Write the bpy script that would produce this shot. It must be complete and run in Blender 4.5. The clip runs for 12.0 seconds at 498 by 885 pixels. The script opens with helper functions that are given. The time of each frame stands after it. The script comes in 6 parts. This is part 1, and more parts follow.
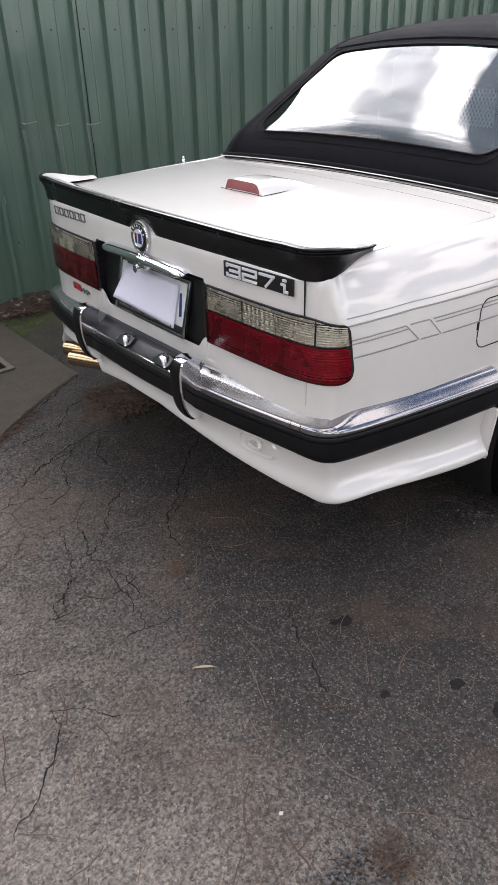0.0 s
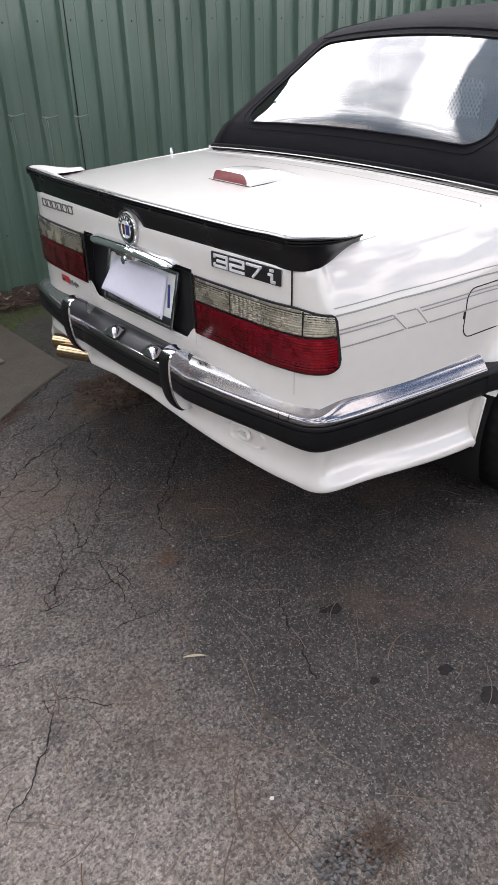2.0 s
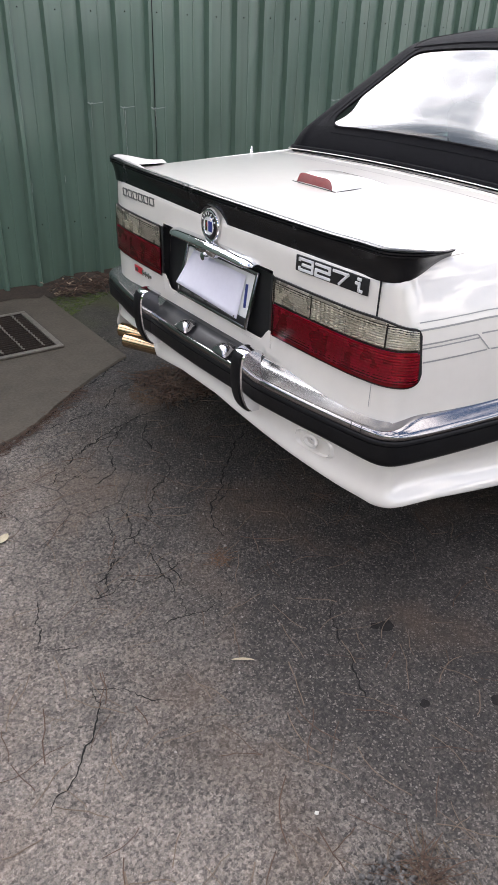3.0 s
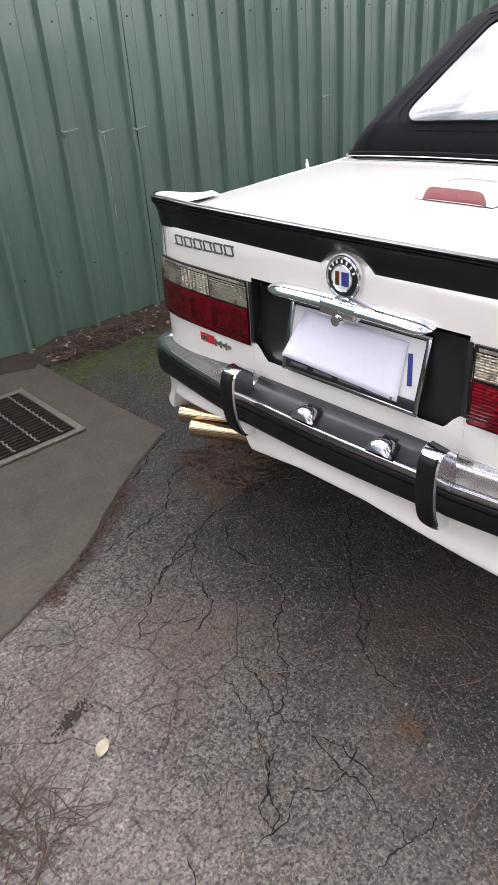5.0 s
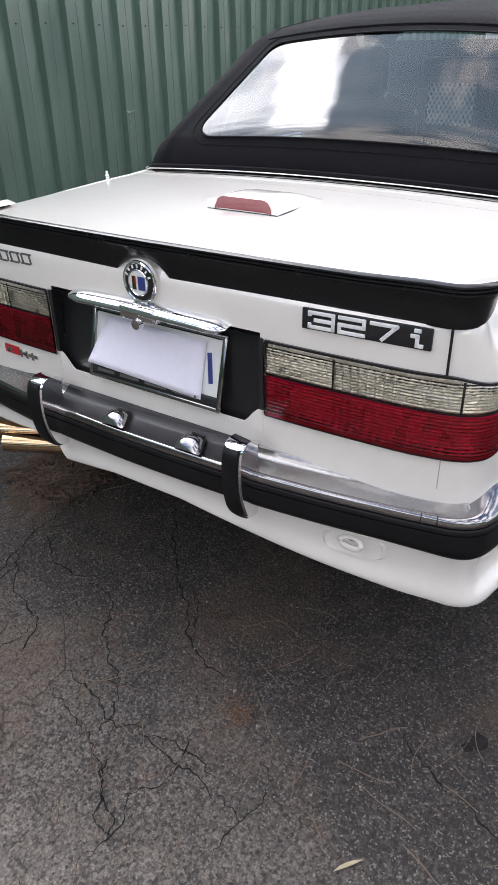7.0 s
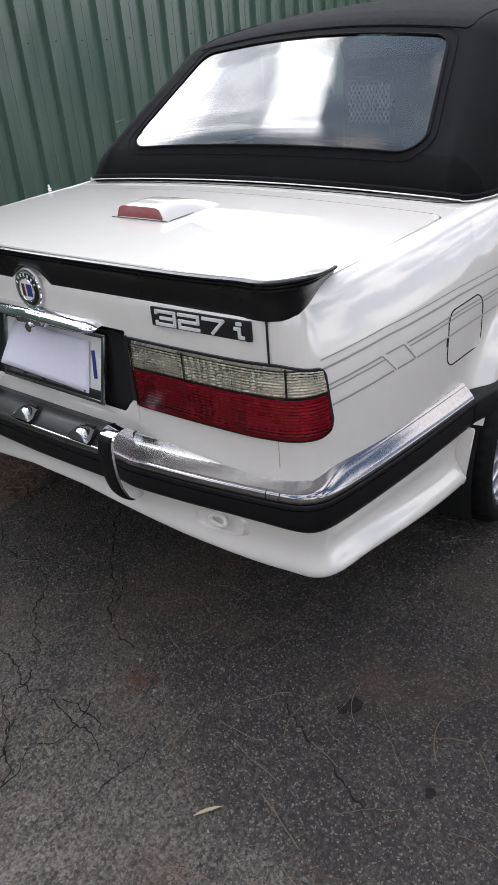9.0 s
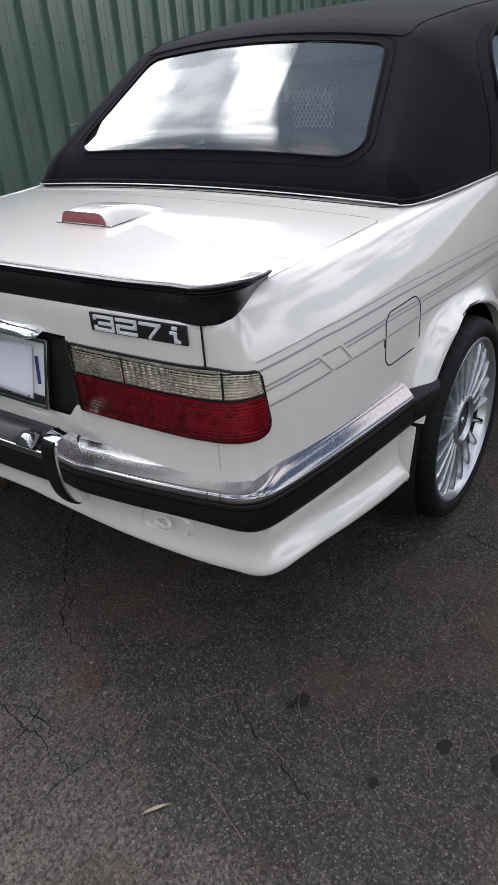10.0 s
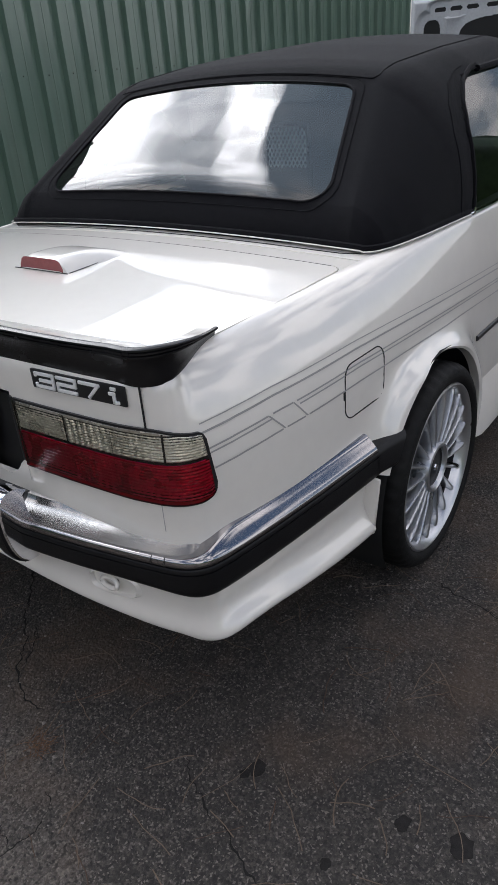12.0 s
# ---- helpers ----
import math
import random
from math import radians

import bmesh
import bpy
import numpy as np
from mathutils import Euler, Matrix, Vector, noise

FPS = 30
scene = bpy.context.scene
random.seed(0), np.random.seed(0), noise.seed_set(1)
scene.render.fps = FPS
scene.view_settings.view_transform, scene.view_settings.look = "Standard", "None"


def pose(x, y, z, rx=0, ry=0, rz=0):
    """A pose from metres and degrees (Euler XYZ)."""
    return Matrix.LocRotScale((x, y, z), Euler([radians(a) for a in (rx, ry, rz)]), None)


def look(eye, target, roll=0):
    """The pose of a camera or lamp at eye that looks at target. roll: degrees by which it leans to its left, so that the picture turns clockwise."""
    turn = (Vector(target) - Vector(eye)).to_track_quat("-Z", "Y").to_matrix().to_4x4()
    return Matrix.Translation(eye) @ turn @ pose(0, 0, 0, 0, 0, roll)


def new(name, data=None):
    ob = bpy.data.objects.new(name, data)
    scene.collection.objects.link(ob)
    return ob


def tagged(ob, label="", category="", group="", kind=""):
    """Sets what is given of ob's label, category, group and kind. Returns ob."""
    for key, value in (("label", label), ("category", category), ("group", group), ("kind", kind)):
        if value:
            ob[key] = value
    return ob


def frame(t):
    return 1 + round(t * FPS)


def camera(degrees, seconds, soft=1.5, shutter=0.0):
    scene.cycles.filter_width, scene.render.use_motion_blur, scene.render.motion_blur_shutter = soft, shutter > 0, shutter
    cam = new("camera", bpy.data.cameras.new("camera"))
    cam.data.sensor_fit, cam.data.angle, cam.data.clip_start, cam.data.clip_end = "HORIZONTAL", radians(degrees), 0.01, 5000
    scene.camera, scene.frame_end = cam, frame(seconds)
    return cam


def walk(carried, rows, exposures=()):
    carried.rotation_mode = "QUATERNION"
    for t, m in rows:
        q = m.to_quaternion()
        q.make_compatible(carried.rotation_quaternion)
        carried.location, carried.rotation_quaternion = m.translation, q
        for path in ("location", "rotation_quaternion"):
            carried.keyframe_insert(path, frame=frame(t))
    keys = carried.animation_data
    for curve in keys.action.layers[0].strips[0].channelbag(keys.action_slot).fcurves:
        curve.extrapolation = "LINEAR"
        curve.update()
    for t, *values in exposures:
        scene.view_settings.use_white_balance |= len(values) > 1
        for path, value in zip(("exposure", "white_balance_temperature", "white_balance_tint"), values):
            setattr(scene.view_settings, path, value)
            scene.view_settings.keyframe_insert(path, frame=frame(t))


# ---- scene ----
cam = camera(39.4, 12.0)
PATH = [
    (0, (-1.02, -1.721, 1.345), (0.057, -0.369, 0.339), -1.4),
    (0.5, (-1.042, -1.721, 1.345), (-0.01, -0.323, 0.355), -0.7),
    (1, (-1.048, -1.713, 1.341), (-0.03, -0.31, 0.345), -1.0),
    (1.5, (-1.033, -1.723, 1.343), (0.025, -0.359, 0.332), -1.6),
    (2, (-1.021, -1.736, 1.341), (0.067, -0.404, 0.319), -1.5),
    (2.5, (-1.037, -1.721, 1.339), (0.024, -0.362, 0.326), -0.6),
    (3, (-1.083, -1.665, 1.342), (-0.065, -0.28, 0.321), 2.1),
    (3.5, (-1.064, -1.505, 1.33), (-0.083, -0.048, 0.374), -0.8),
    (3.7, (-1.03, -1.403, 1.325), (-0.113, 0.033, 0.279), -3.7),
    (5.3, (-1.064, -0.863, 1.292), (0.112, 0.42, 0.307), -2.8),
    (5.5, (-1.077, -0.868, 1.293), (0.139, 0.383, 0.314), -1.6),
    (6, (-1.074, -0.882, 1.284), (0.188, 0.314, 0.296), -0.7),
    (6.5, (-1.064, -0.925, 1.281), (0.287, 0.171, 0.295), 0.0),
    (7, (-1.041, -0.966, 1.28), (0.39, 0.022, 0.291), -1.0),
    (7.5, (-0.999, -1.015, 1.272), (0.48, -0.151, 0.239), -1.5),
    (7.7, (-0.982, -1.049, 1.276), (0.496, -0.169, 0.257), -2.8),
    (9.3, (-0.908, -1.381, 1.312), (0.417, -0.259, 0.32), -4.9),
    (9.5, (-0.902, -1.39, 1.314), (0.439, -0.284, 0.324), -4.9),
    (10, (-0.899, -1.408, 1.316), (0.488, -0.366, 0.322), -4.7),
    (10.5, (-0.894, -1.434, 1.325), (0.515, -0.411, 0.342), -4.8),
    (11, (-0.882, -1.459, 1.335), (0.557, -0.421, 0.412), -5.1),
    (11.5, (-0.851, -1.484, 1.331), (0.594, -0.469, 0.392), -5.2),
    (12, (-0.76, -1.455, 1.354), (0.639, -0.386, 0.406), -4.7),
]
EXPOSURE = [(0, 0.54, 6630, 16), (0.4, 0.71, 6630, 16), (2.5, 0.67, 6630, 16), (3.0, 0.80, 6630, 16), (3.5, 1.06, 6680, 17), (5.3, 1.14, 6680, 17), (6.0, 1.13, 6580, 16), (7.0, 0.74, 6500, 15), (7.7, 0.50, 6430, 14), (9.5, 0.27, 6420, 14), (10.5, 0.08, 6410, 13), (12, -0.08, 6410, 13)]
walk(cam, [(t, look(eye, target, roll)) for t, eye, target, roll in PATH], EXPOSURE)

# ---- light ----
world = bpy.data.worlds.new("sky")
scene.world = world
world.use_nodes = True
wn, wl = world.node_tree.nodes, world.node_tree.links
wn.clear()
w_out = wn.new("ShaderNodeOutputWorld")
w_bg = wn.new("ShaderNodeBackground")
w_sky = wn.new("ShaderNodeTexSky")
w_sky.sky_type = "NISHITA"
w_sky.sun_disc = False
w_sky.sun_elevation = radians(50)
w_sky.sun_rotation = radians(14)
w_tc = wn.new("ShaderNodeTexCoord")
w_map = wn.new("ShaderNodeMapping")
w_map.inputs["Scale"].default_value = (2.2, 2.2, 3.0)
w_no = wn.new("ShaderNodeTexNoise")
w_no.inputs["Scale"].default_value = 2.0
w_no.inputs["Detail"].default_value = 6
w_no.inputs["Roughness"].default_value = 0.55
w_ramp = wn.new("ShaderNodeValToRGB")
w_ramp.color_ramp.elements[0].position = 0.49
w_ramp.color_ramp.elements[1].position = 0.56
w_mix = wn.new("ShaderNodeMixRGB")
w_mix.inputs["Color2"].default_value = (14.5, 14.2, 14.2, 1)
wl.new(w_tc.outputs["Generated"], w_map.inputs["Vector"])
wl.new(w_map.outputs["Vector"], w_no.inputs["Vector"])
wl.new(w_no.outputs["Fac"], w_ramp.inputs["Fac"])
# bright banks of thin cloud round the veiled sun, above the fence
SUN_WAY = Vector((0.16, 0.66, 0.73)).normalized()


def w_math(op, a, b=0.0, c=0.0):
    nd = wn.new("ShaderNodeMath")
    nd.operation = op
    for k, v in enumerate((a, b, c)):
        if isinstance(v, (int, float)):
            nd.inputs[k].default_value = v
        else:
            wl.new(v, nd.inputs[k])
    return nd.outputs[0]


w_sep = wn.new("ShaderNodeSeparateXYZ")
wl.new(w_tc.outputs["Generated"], w_sep.inputs["Vector"])
w_wisp = wn.new("ShaderNodeTexNoise")
w_wisp.inputs["Scale"].default_value = 3.0
w_wisp.inputs["Detail"].default_value = 5
w_wmap = wn.new("ShaderNodeMapping")
w_wmap.inputs["Scale"].default_value = (2.6, 1.6, 0.7)
wl.new(w_tc.outputs["Generated"], w_wmap.inputs["Vector"])
wl.new(w_wmap.outputs["Vector"], w_wisp.inputs["Vector"])
w_high = w_math("ADD", w_sep.outputs["Y"], w_math("MULTIPLY_ADD", w_wisp.outputs["Fac"], 0.05, -0.025))
w_bank = wn.new("ShaderNodeValToRGB")
w_bank.color_ramp.elements[0].position, w_bank.color_ramp.elements[0].color = 0.485, (0.03, 0.03, 0.03, 1)
w_bank.color_ramp.elements[1].position, w_bank.color_ramp.elements[1].color = 0.95, (0.10, 0.10, 0.10, 1)
for pos, val in ((0.508, 0.95), (0.572, 1.0), (0.598, 0.30), (0.690, 0.30), (0.735, 1.0), (0.86, 1.0)):
    w_bank.color_ramp.elements.new(pos).color = (val, val, val, 1)
wl.new(w_high, w_bank.inputs["Fac"])
w_flat = wn.new("ShaderNodeVectorMath")
w_flat.operation = "MULTIPLY"
w_flat.inputs[1].default_value = (1, 1, 0)
wl.new(w_tc.outputs["Generated"], w_flat.inputs[0])
w_nrm = wn.new("ShaderNodeVectorMath")
w_nrm.operation = "NORMALIZE"
wl.new(w_flat.outputs["Vector"], w_nrm.inputs[0])
w_dot = wn.new("ShaderNodeVectorMath")
w_dot.operation = "DOT_PRODUCT"
w_dot.inputs[1].default_value = (0.23, 0.973, 0)
wl.new(w_nrm.outputs["Vector"], w_dot.inputs[0])
w_side = w_math("POWER", w_math("MAXIMUM", w_dot.outputs["Value"], 0.0), 9.0)
w_clear = w_math("MULTIPLY", w_ramp.outputs["Color"], w_math("MULTIPLY_ADD", w_side, -0.9, 1.0))
wl.new(w_clear, w_mix.inputs["Fac"])
# a clear blue gap in the clouds on the sun's side
w_blue = wn.new("ShaderNodeMixRGB")
w_blue.inputs["Color2"].default_value = (1.3, 3.9, 6.6, 1)
w_wide = w_math("POWER", w_math("MAXIMUM", w_dot.outputs["Value"], 0.0), 1.6)
wl.new(w_math("MULTIPLY", w_wide, 0.85), w_blue.inputs["Fac"])
wl.new(w_sky.outputs["Color"], w_blue.inputs["Color1"])
wl.new(w_blue.outputs["Color"], w_mix.inputs["Color1"])
w_str = wn.new("ShaderNodeTexNoise")
w_str.inputs["Scale"].default_value = 7.0
w_str.inputs["Detail"].default_value = 3
w_smap = wn.new("ShaderNodeMapping")
w_smap.inputs["Scale"].default_value = (2.4, 1.0, 0.35)
wl.new(w_tc.outputs["Generated"], w_smap.inputs["Vector"])
wl.new(w_smap.outputs["Vector"], w_str.inputs["Vector"])
w_sr = wn.new("ShaderNodeMapRange")
w_sr.inputs["From Min"].default_value = 0.44
w_sr.inputs["From Max"].default_value = 0.56
w_sr.inputs["To Min"].default_value = 0.75
w_sr.inputs["To Max"].default_value = 1.35
wl.new(w_str.outputs["Fac"], w_sr.inputs["Value"])
w_thin = w_math("MULTIPLY_ADD", w_no.outputs["Fac"], 80.0, 50.0)
w_glow = w_math("MULTIPLY", w_math("MULTIPLY", w_math("MULTIPLY", w_bank.outputs["Color"], w_sr.outputs["Result"]), w_side), w_thin)
w_add = wn.new("ShaderNodeMixRGB")
w_add.blend_type = "ADD"
w_add.inputs["Fac"].default_value = 1.0
w_haze = wn.new("ShaderNodeMixRGB")
w_haze.inputs["Color2"].default_value = (11.0, 11.1, 11.3, 1)
wl.new(w_math("MULTIPLY", w_math("POWER", w_math("SUBTRACT", 1.0, w_math("ABSOLUTE", w_sep.outputs["Z"])), 9.0), 0.85), w_haze.inputs["Fac"])
wl.new(w_mix.outputs["Color"], w_haze.inputs["Color1"])
wl.new(w_haze.outputs["Color"], w_add.inputs["Color1"])
wl.new(w_glow, w_add.inputs["Color2"])
wl.new(w_add.outputs["Color"], w_bg.inputs["Color"])
w_bg.inputs["Strength"].default_value = 0.13
wl.new(w_bg.outputs["Background"], w_out.inputs["Surface"])

sun = new("sun", bpy.data.lights.new("sun", "SUN"))
sun.data.energy = 0.5
sun.data.angle = radians(75)
sun.data.color = (1.0, 0.96, 0.9)
sun.matrix_world = look(SUN_WAY * 10, (0, 0, 0))


# ---- materials ----
def material(name, base, rough=0.5, metal=0.0, coat=0.0, vary=0.0, scale=20.0, bump=0.0, bump_scale=200.0, trans=0.0, ior=1.45, spec=0.5, detail=4.0, tint=None, alpha=1.0):
    """A node material: base colour broken by two scales of noise, and fine relief."""
    m = bpy.data.materials.new(name)
    m.use_nodes = True
    n, l = m.node_tree.nodes, m.node_tree.links
    b = n["Principled BSDF"]
    b.inputs["Base Color"].default_value = (*base, 1)
    b.inputs["Roughness"].default_value = rough
    b.inputs["Metallic"].default_value = metal
    b.inputs["Coat Weight"].default_value = coat
    b.inputs["Coat Roughness"].default_value = 0.02
    b.inputs["Coat IOR"].default_value = 1.8
    b.inputs["Transmission Weight"].default_value = trans
    b.inputs["IOR"].default_value = ior
    b.inputs["Specular IOR Level"].default_value = spec
    b.inputs["Alpha"].default_value = alpha
    tc = n.new("ShaderNodeTexCoord")
    if vary:
        a = n.new("ShaderNodeTexNoise")
        a.inputs["Scale"].default_value = scale
        a.inputs["Detail"].default_value = detail
        c = n.new("ShaderNodeTexNoise")
        c.inputs["Scale"].default_value = scale * 9
        c.inputs["Detail"].default_value = 3
        add = n.new("ShaderNodeMath")
        add.operation = "ADD"
        l.new(tc.outputs["Object"], a.inputs["Vector"])
        l.new(tc.outputs["Object"], c.inputs["Vector"])
        l.new(a.outputs["Fac"], add.inputs[0])
        l.new(c.outputs["Fac"], add.inputs[1])
        r = n.new("ShaderNodeMapRange")
        r.inputs["From Min"].default_value = 0.6
        r.inputs["From Max"].default_value = 1.4
        l.new(add.outputs[0], r.inputs["Value"])
        mix = n.new("ShaderNodeMixRGB")
        lo = tint or tuple(v * (1 - vary) for v in base)
        hi = tuple(min(1, v * (1 + vary)) for v in base)
        mix.inputs["Color1"].default_value = (*lo, 1)
        mix.inputs["Color2"].default_value = (*hi, 1)
        l.new(r.outputs["Result"], mix.inputs["Fac"])
        l.new(mix.outputs["Color"], b.inputs["Base Color"])
        rr = n.new("ShaderNodeMapRange")
        rr.inputs["To Min"].default_value = max(0.0, rough - 0.1 * vary * 2)
        rr.inputs["To Max"].default_value = min(1.0, rough + 0.1 * vary * 2)
        l.new(a.outputs["Fac"], rr.inputs["Value"])
        l.new(rr.outputs["Result"], b.inputs["Roughness"])
    if bump:
        d = n.new("ShaderNodeTexNoise")
        d.inputs["Scale"].default_value = bump_scale
        d.inputs["Detail"].default_value = 3
        bp = n.new("ShaderNodeBump")
        bp.inputs["Strength"].default_value = min(1.0, bump)
        bp.inputs["Distance"].default_value = 0.002
        l.new(tc.outputs["Object"], d.inputs["Vector"])
        l.new(d.outputs["Fac"], bp.inputs["Height"])
        l.new(bp.outputs["Normal"], b.inputs["Normal"])
    return m


PAINT = material("white_paint", (0.80, 0.765, 0.705), 0.28, coat=1.0, vary=0.03, scale=3)
CHROME = material("chrome", (0.80, 0.80, 0.82), 0.07, metal=1.0, vary=0.06, scale=12)
BUMPER_CHROME = material("worn_chrome", (0.33, 0.32, 0.325), 0.12, metal=1.0, vary=0.10, scale=12)
RUBBER = material("black_rubber", (0.007, 0.007, 0.008), 0.40, vary=0.35, scale=14, bump=0.12, bump_scale=500, spec=0.32)
SATIN = material("satin_black", (0.015, 0.015, 0.016), 0.33, vary=0.3, scale=10)
FABRIC = material("black_fabric", (0.0055, 0.0055, 0.007), 0.9, vary=0.3, scale=6, bump=0.5, bump_scale=900, spec=0.10)
FABRIC.node_tree.nodes["Principled BSDF"].inputs["Sheen Weight"].default_value = 0.06
FABRIC.node_tree.nodes["Principled BSDF"].inputs["Sheen Roughness"].default_value = 0.45
DARK = material("dark_gap", (0.01, 0.01, 0.01), 0.8)
TYRE = material("tyre_rubber", (0.007, 0.007, 0.007), 0.65, vary=0.3, scale=15, bump=0.3, bump_scale=300, spec=0.25)
ALLOY = material("silver_alloy", (0.58, 0.59, 0.61), 0.28, metal=0.9, vary=0.08, scale=25)
COPPER = material("bronze_pipe", (0.50, 0.36, 0.22), 0.10, metal=1.0, vary=0.25, scale=18)
GREY = material("grey_decal", (0.33, 0.33, 0.32), 0.35)
PAPER = material("paper", (0.78, 0.77, 0.86), 0.75, vary=0.03, scale=8)
PLATE = material("plate_white", (0.75, 0.76, 0.74), 0.35)
BLUE = material("blue_paint", (0.035, 0.05, 0.20), 0.35)
LIP = material("red_lens_rim", (0.58, 0.02, 0.10), 0.22, coat=0.4)
RED = material("red_paint", (0.45, 0.02, 0.03), 0.3)
SEAT = material("seat_cloth", (0.05, 0.05, 0.055), 0.9, vary=0.3, scale=30)
NET = material("seat_net", (0.85, 0.86, 0.84), 0.7)
INSIDE = material("cabin_trim", (0.02, 0.021, 0.023), 0.8, vary=0.3, scale=8)
FENCE = material("green_steel", (0.098, 0.158, 0.120), 0.33, coat=0.35, vary=0.22, scale=1.4, bump=0.05, bump_scale=60, spec=0.6)
FENCE.node_tree.nodes["Principled BSDF"].inputs["Coat Roughness"].default_value = 0.2
for node in FENCE.node_tree.nodes:
    if node.type == "TEX_NOISE" and node.inputs["Scale"].default_value > 5 and node.inputs["Scale"].default_value < 40:
        # dirt runs down the sheet in streaks
        run = FENCE.node_tree.nodes.new("ShaderNodeMapping")
        run.inputs["Scale"].default_value = (1.6, 1.6, 0.06)
        FENCE.node_tree.links.new(node.inputs["Vector"].links[0].from_socket, run.inputs["Vector"])
        FENCE.node_tree.links.new(run.outputs["Vector"], node.inputs["Vector"])
CONCRETE = material("concrete", (0.085, 0.072, 0.054), 0.85, vary=0.30, scale=9, bump=0.9, bump_scale=110)
REFLECTOR = material("lamp_reflector", (0.82, 0.79, 0.72), 0.28, metal=0.60, vary=0.40, scale=16)


def glassy(name, tint, gloss=0.05, clear=0.9):
    """Clear plastic or glass: tinted see-through with a Fresnel gloss."""
    m = bpy.data.materials.new(name)
    m.use_nodes = True
    n, l = m.node_tree.nodes, m.node_tree.links
    n.clear()
    out = n.new("ShaderNodeOutputMaterial")
    t = n.new("ShaderNodeBsdfTransparent")
    t.inputs["Color"].default_value = (*tint, 1)
    g = n.new("ShaderNodeBsdfGlossy")
    g.inputs["Roughness"].default_value = gloss
    f = n.new("ShaderNodeFresnel")
    f.inputs["IOR"].default_value = 1.0 + clear
    mx = n.new("ShaderNodeMixShader")
    l.new(f.outputs["Fac"], mx.inputs["Fac"])
    l.new(t.outputs["BSDF"], mx.inputs[1])
    l.new(g.outputs["BSDF"], mx.inputs[2])
    l.new(mx.outputs["Shader"], out.inputs["Surface"])
    return m


RED_LENS = glassy("red_lens", (0.58, 0.012, 0.105), 0.04, 0.5)
CLEAR_LENS = glassy("clear_lens", (0.90, 0.87, 0.77), 0.05, 0.5)
PANE = glassy("window_plastic", (0.50, 0.57, 0.58), 0.0, 0.72)
SCREEN_GLASS = glassy("windscreen_glass", (0.26, 0.38, 0.32), 0.01, 0.5)
SIDE_GLASS = glassy("side_glass", (0.75, 0.85, 0.80), 0.01, 0.5)


# ---- mesh helpers ----
def link(name, bm, mat, parent=None, label="", smooth=True, face=None, crease=35):
    """face: a direction that the surface's outer side looks in, on the whole."""
    me = bpy.data.meshes.new(name)
    bmesh.ops.recalc_face_normals(bm, faces=bm.faces)
    if face and sum((f.normal * f.calc_area() for f in bm.faces), Vector()).dot(Vector(face)) < 0:
        bmesh.ops.reverse_faces(bm, faces=bm.faces)
    bm.to_mesh(me)
    bm.free()
    if smooth:
        me.shade_smooth()
        me.set_sharp_from_angle(angle=radians(crease))
    for mt in mat if isinstance(mat, (list, tuple)) else [mat]:
        me.materials.append(mt)
    ob = new(name, me)
    if parent:
        ob.parent = parent
    if label:
        ob["label"] = label
    return ob


def part(name, bm, mat, parent, label="", smooth=True, face=None, crease=35):
    return link(name, bm, mat, parent, label, smooth, face, crease)


def thing(name, label, category, group="", kind="", at=(0, 0, 0)):
    ob = new(name)
    ob.location = at
    return tagged(ob, label, category, group, kind)


def grid(rows, closed=False, bm=None, keep=None):
    """A surface through rows of points."""
    bm = bm or bmesh.new()
    vs = [[bm.verts.new(p) for p in row] for row in rows]
    for i in range(len(vs) - 1):
        m = len(vs[i])
        for j in range(m if closed else m - 1):
            k = (j + 1) % m
            if keep and not keep(rows[i][j], rows[i][k], rows[i + 1][k], rows[i + 1][j]):
                continue
            try:
                bm.faces.new((vs[i][j], vs[i][k], vs[i + 1][k], vs[i + 1][j]))
            except ValueError:
                pass
    return bm


def rbox(size, centre=(0, 0, 0), bevel=0.004, seg=2, turn=None, bm=None):
    """A box with rounded edges."""
    own = bmesh.new()
    bmesh.ops.create_cube(own, size=1.0)
    bmesh.ops.scale(own, vec=size, verts=own.verts)
    if bevel:
        bmesh.ops.bevel(own, geom=own.edges[:], offset=bevel, segments=seg, profile=0.5, affect="EDGES")
    m = Matrix.Translation(centre) @ (turn or Matrix())
    bmesh.ops.transform(own, matrix=m, verts=own.verts)
    if bm is None:
        return own
    me = bpy.data.meshes.new("tmp")
    own.to_mesh(me)
    own.free()
    bm.from_mesh(me)
    bpy.data.meshes.remove(me)
    return bm


def spline(pts, step):
    """Points along a smooth curve through pts, about step apart."""
    p = [Vector(q) for q in pts]
    p = [2 * p[0] - p[1]] + p + [2 * p[-1] - p[-2]]
    out = []
    for i in range(1, len(p) - 2):
        a, b, c, d = p[i - 1], p[i], p[i + 1], p[i + 2]
        n = max(1, int(math.ceil((c - b).length / step)))
        for k in range(n):
            t = k / n
            out.append(0.5 * (2 * b + (c - a) * t + (2 * a - 5 * b + 4 * c - d) * t * t + (3 * b - a - 3 * c + d) * t**3))
    out.append(p[-2])
    return out


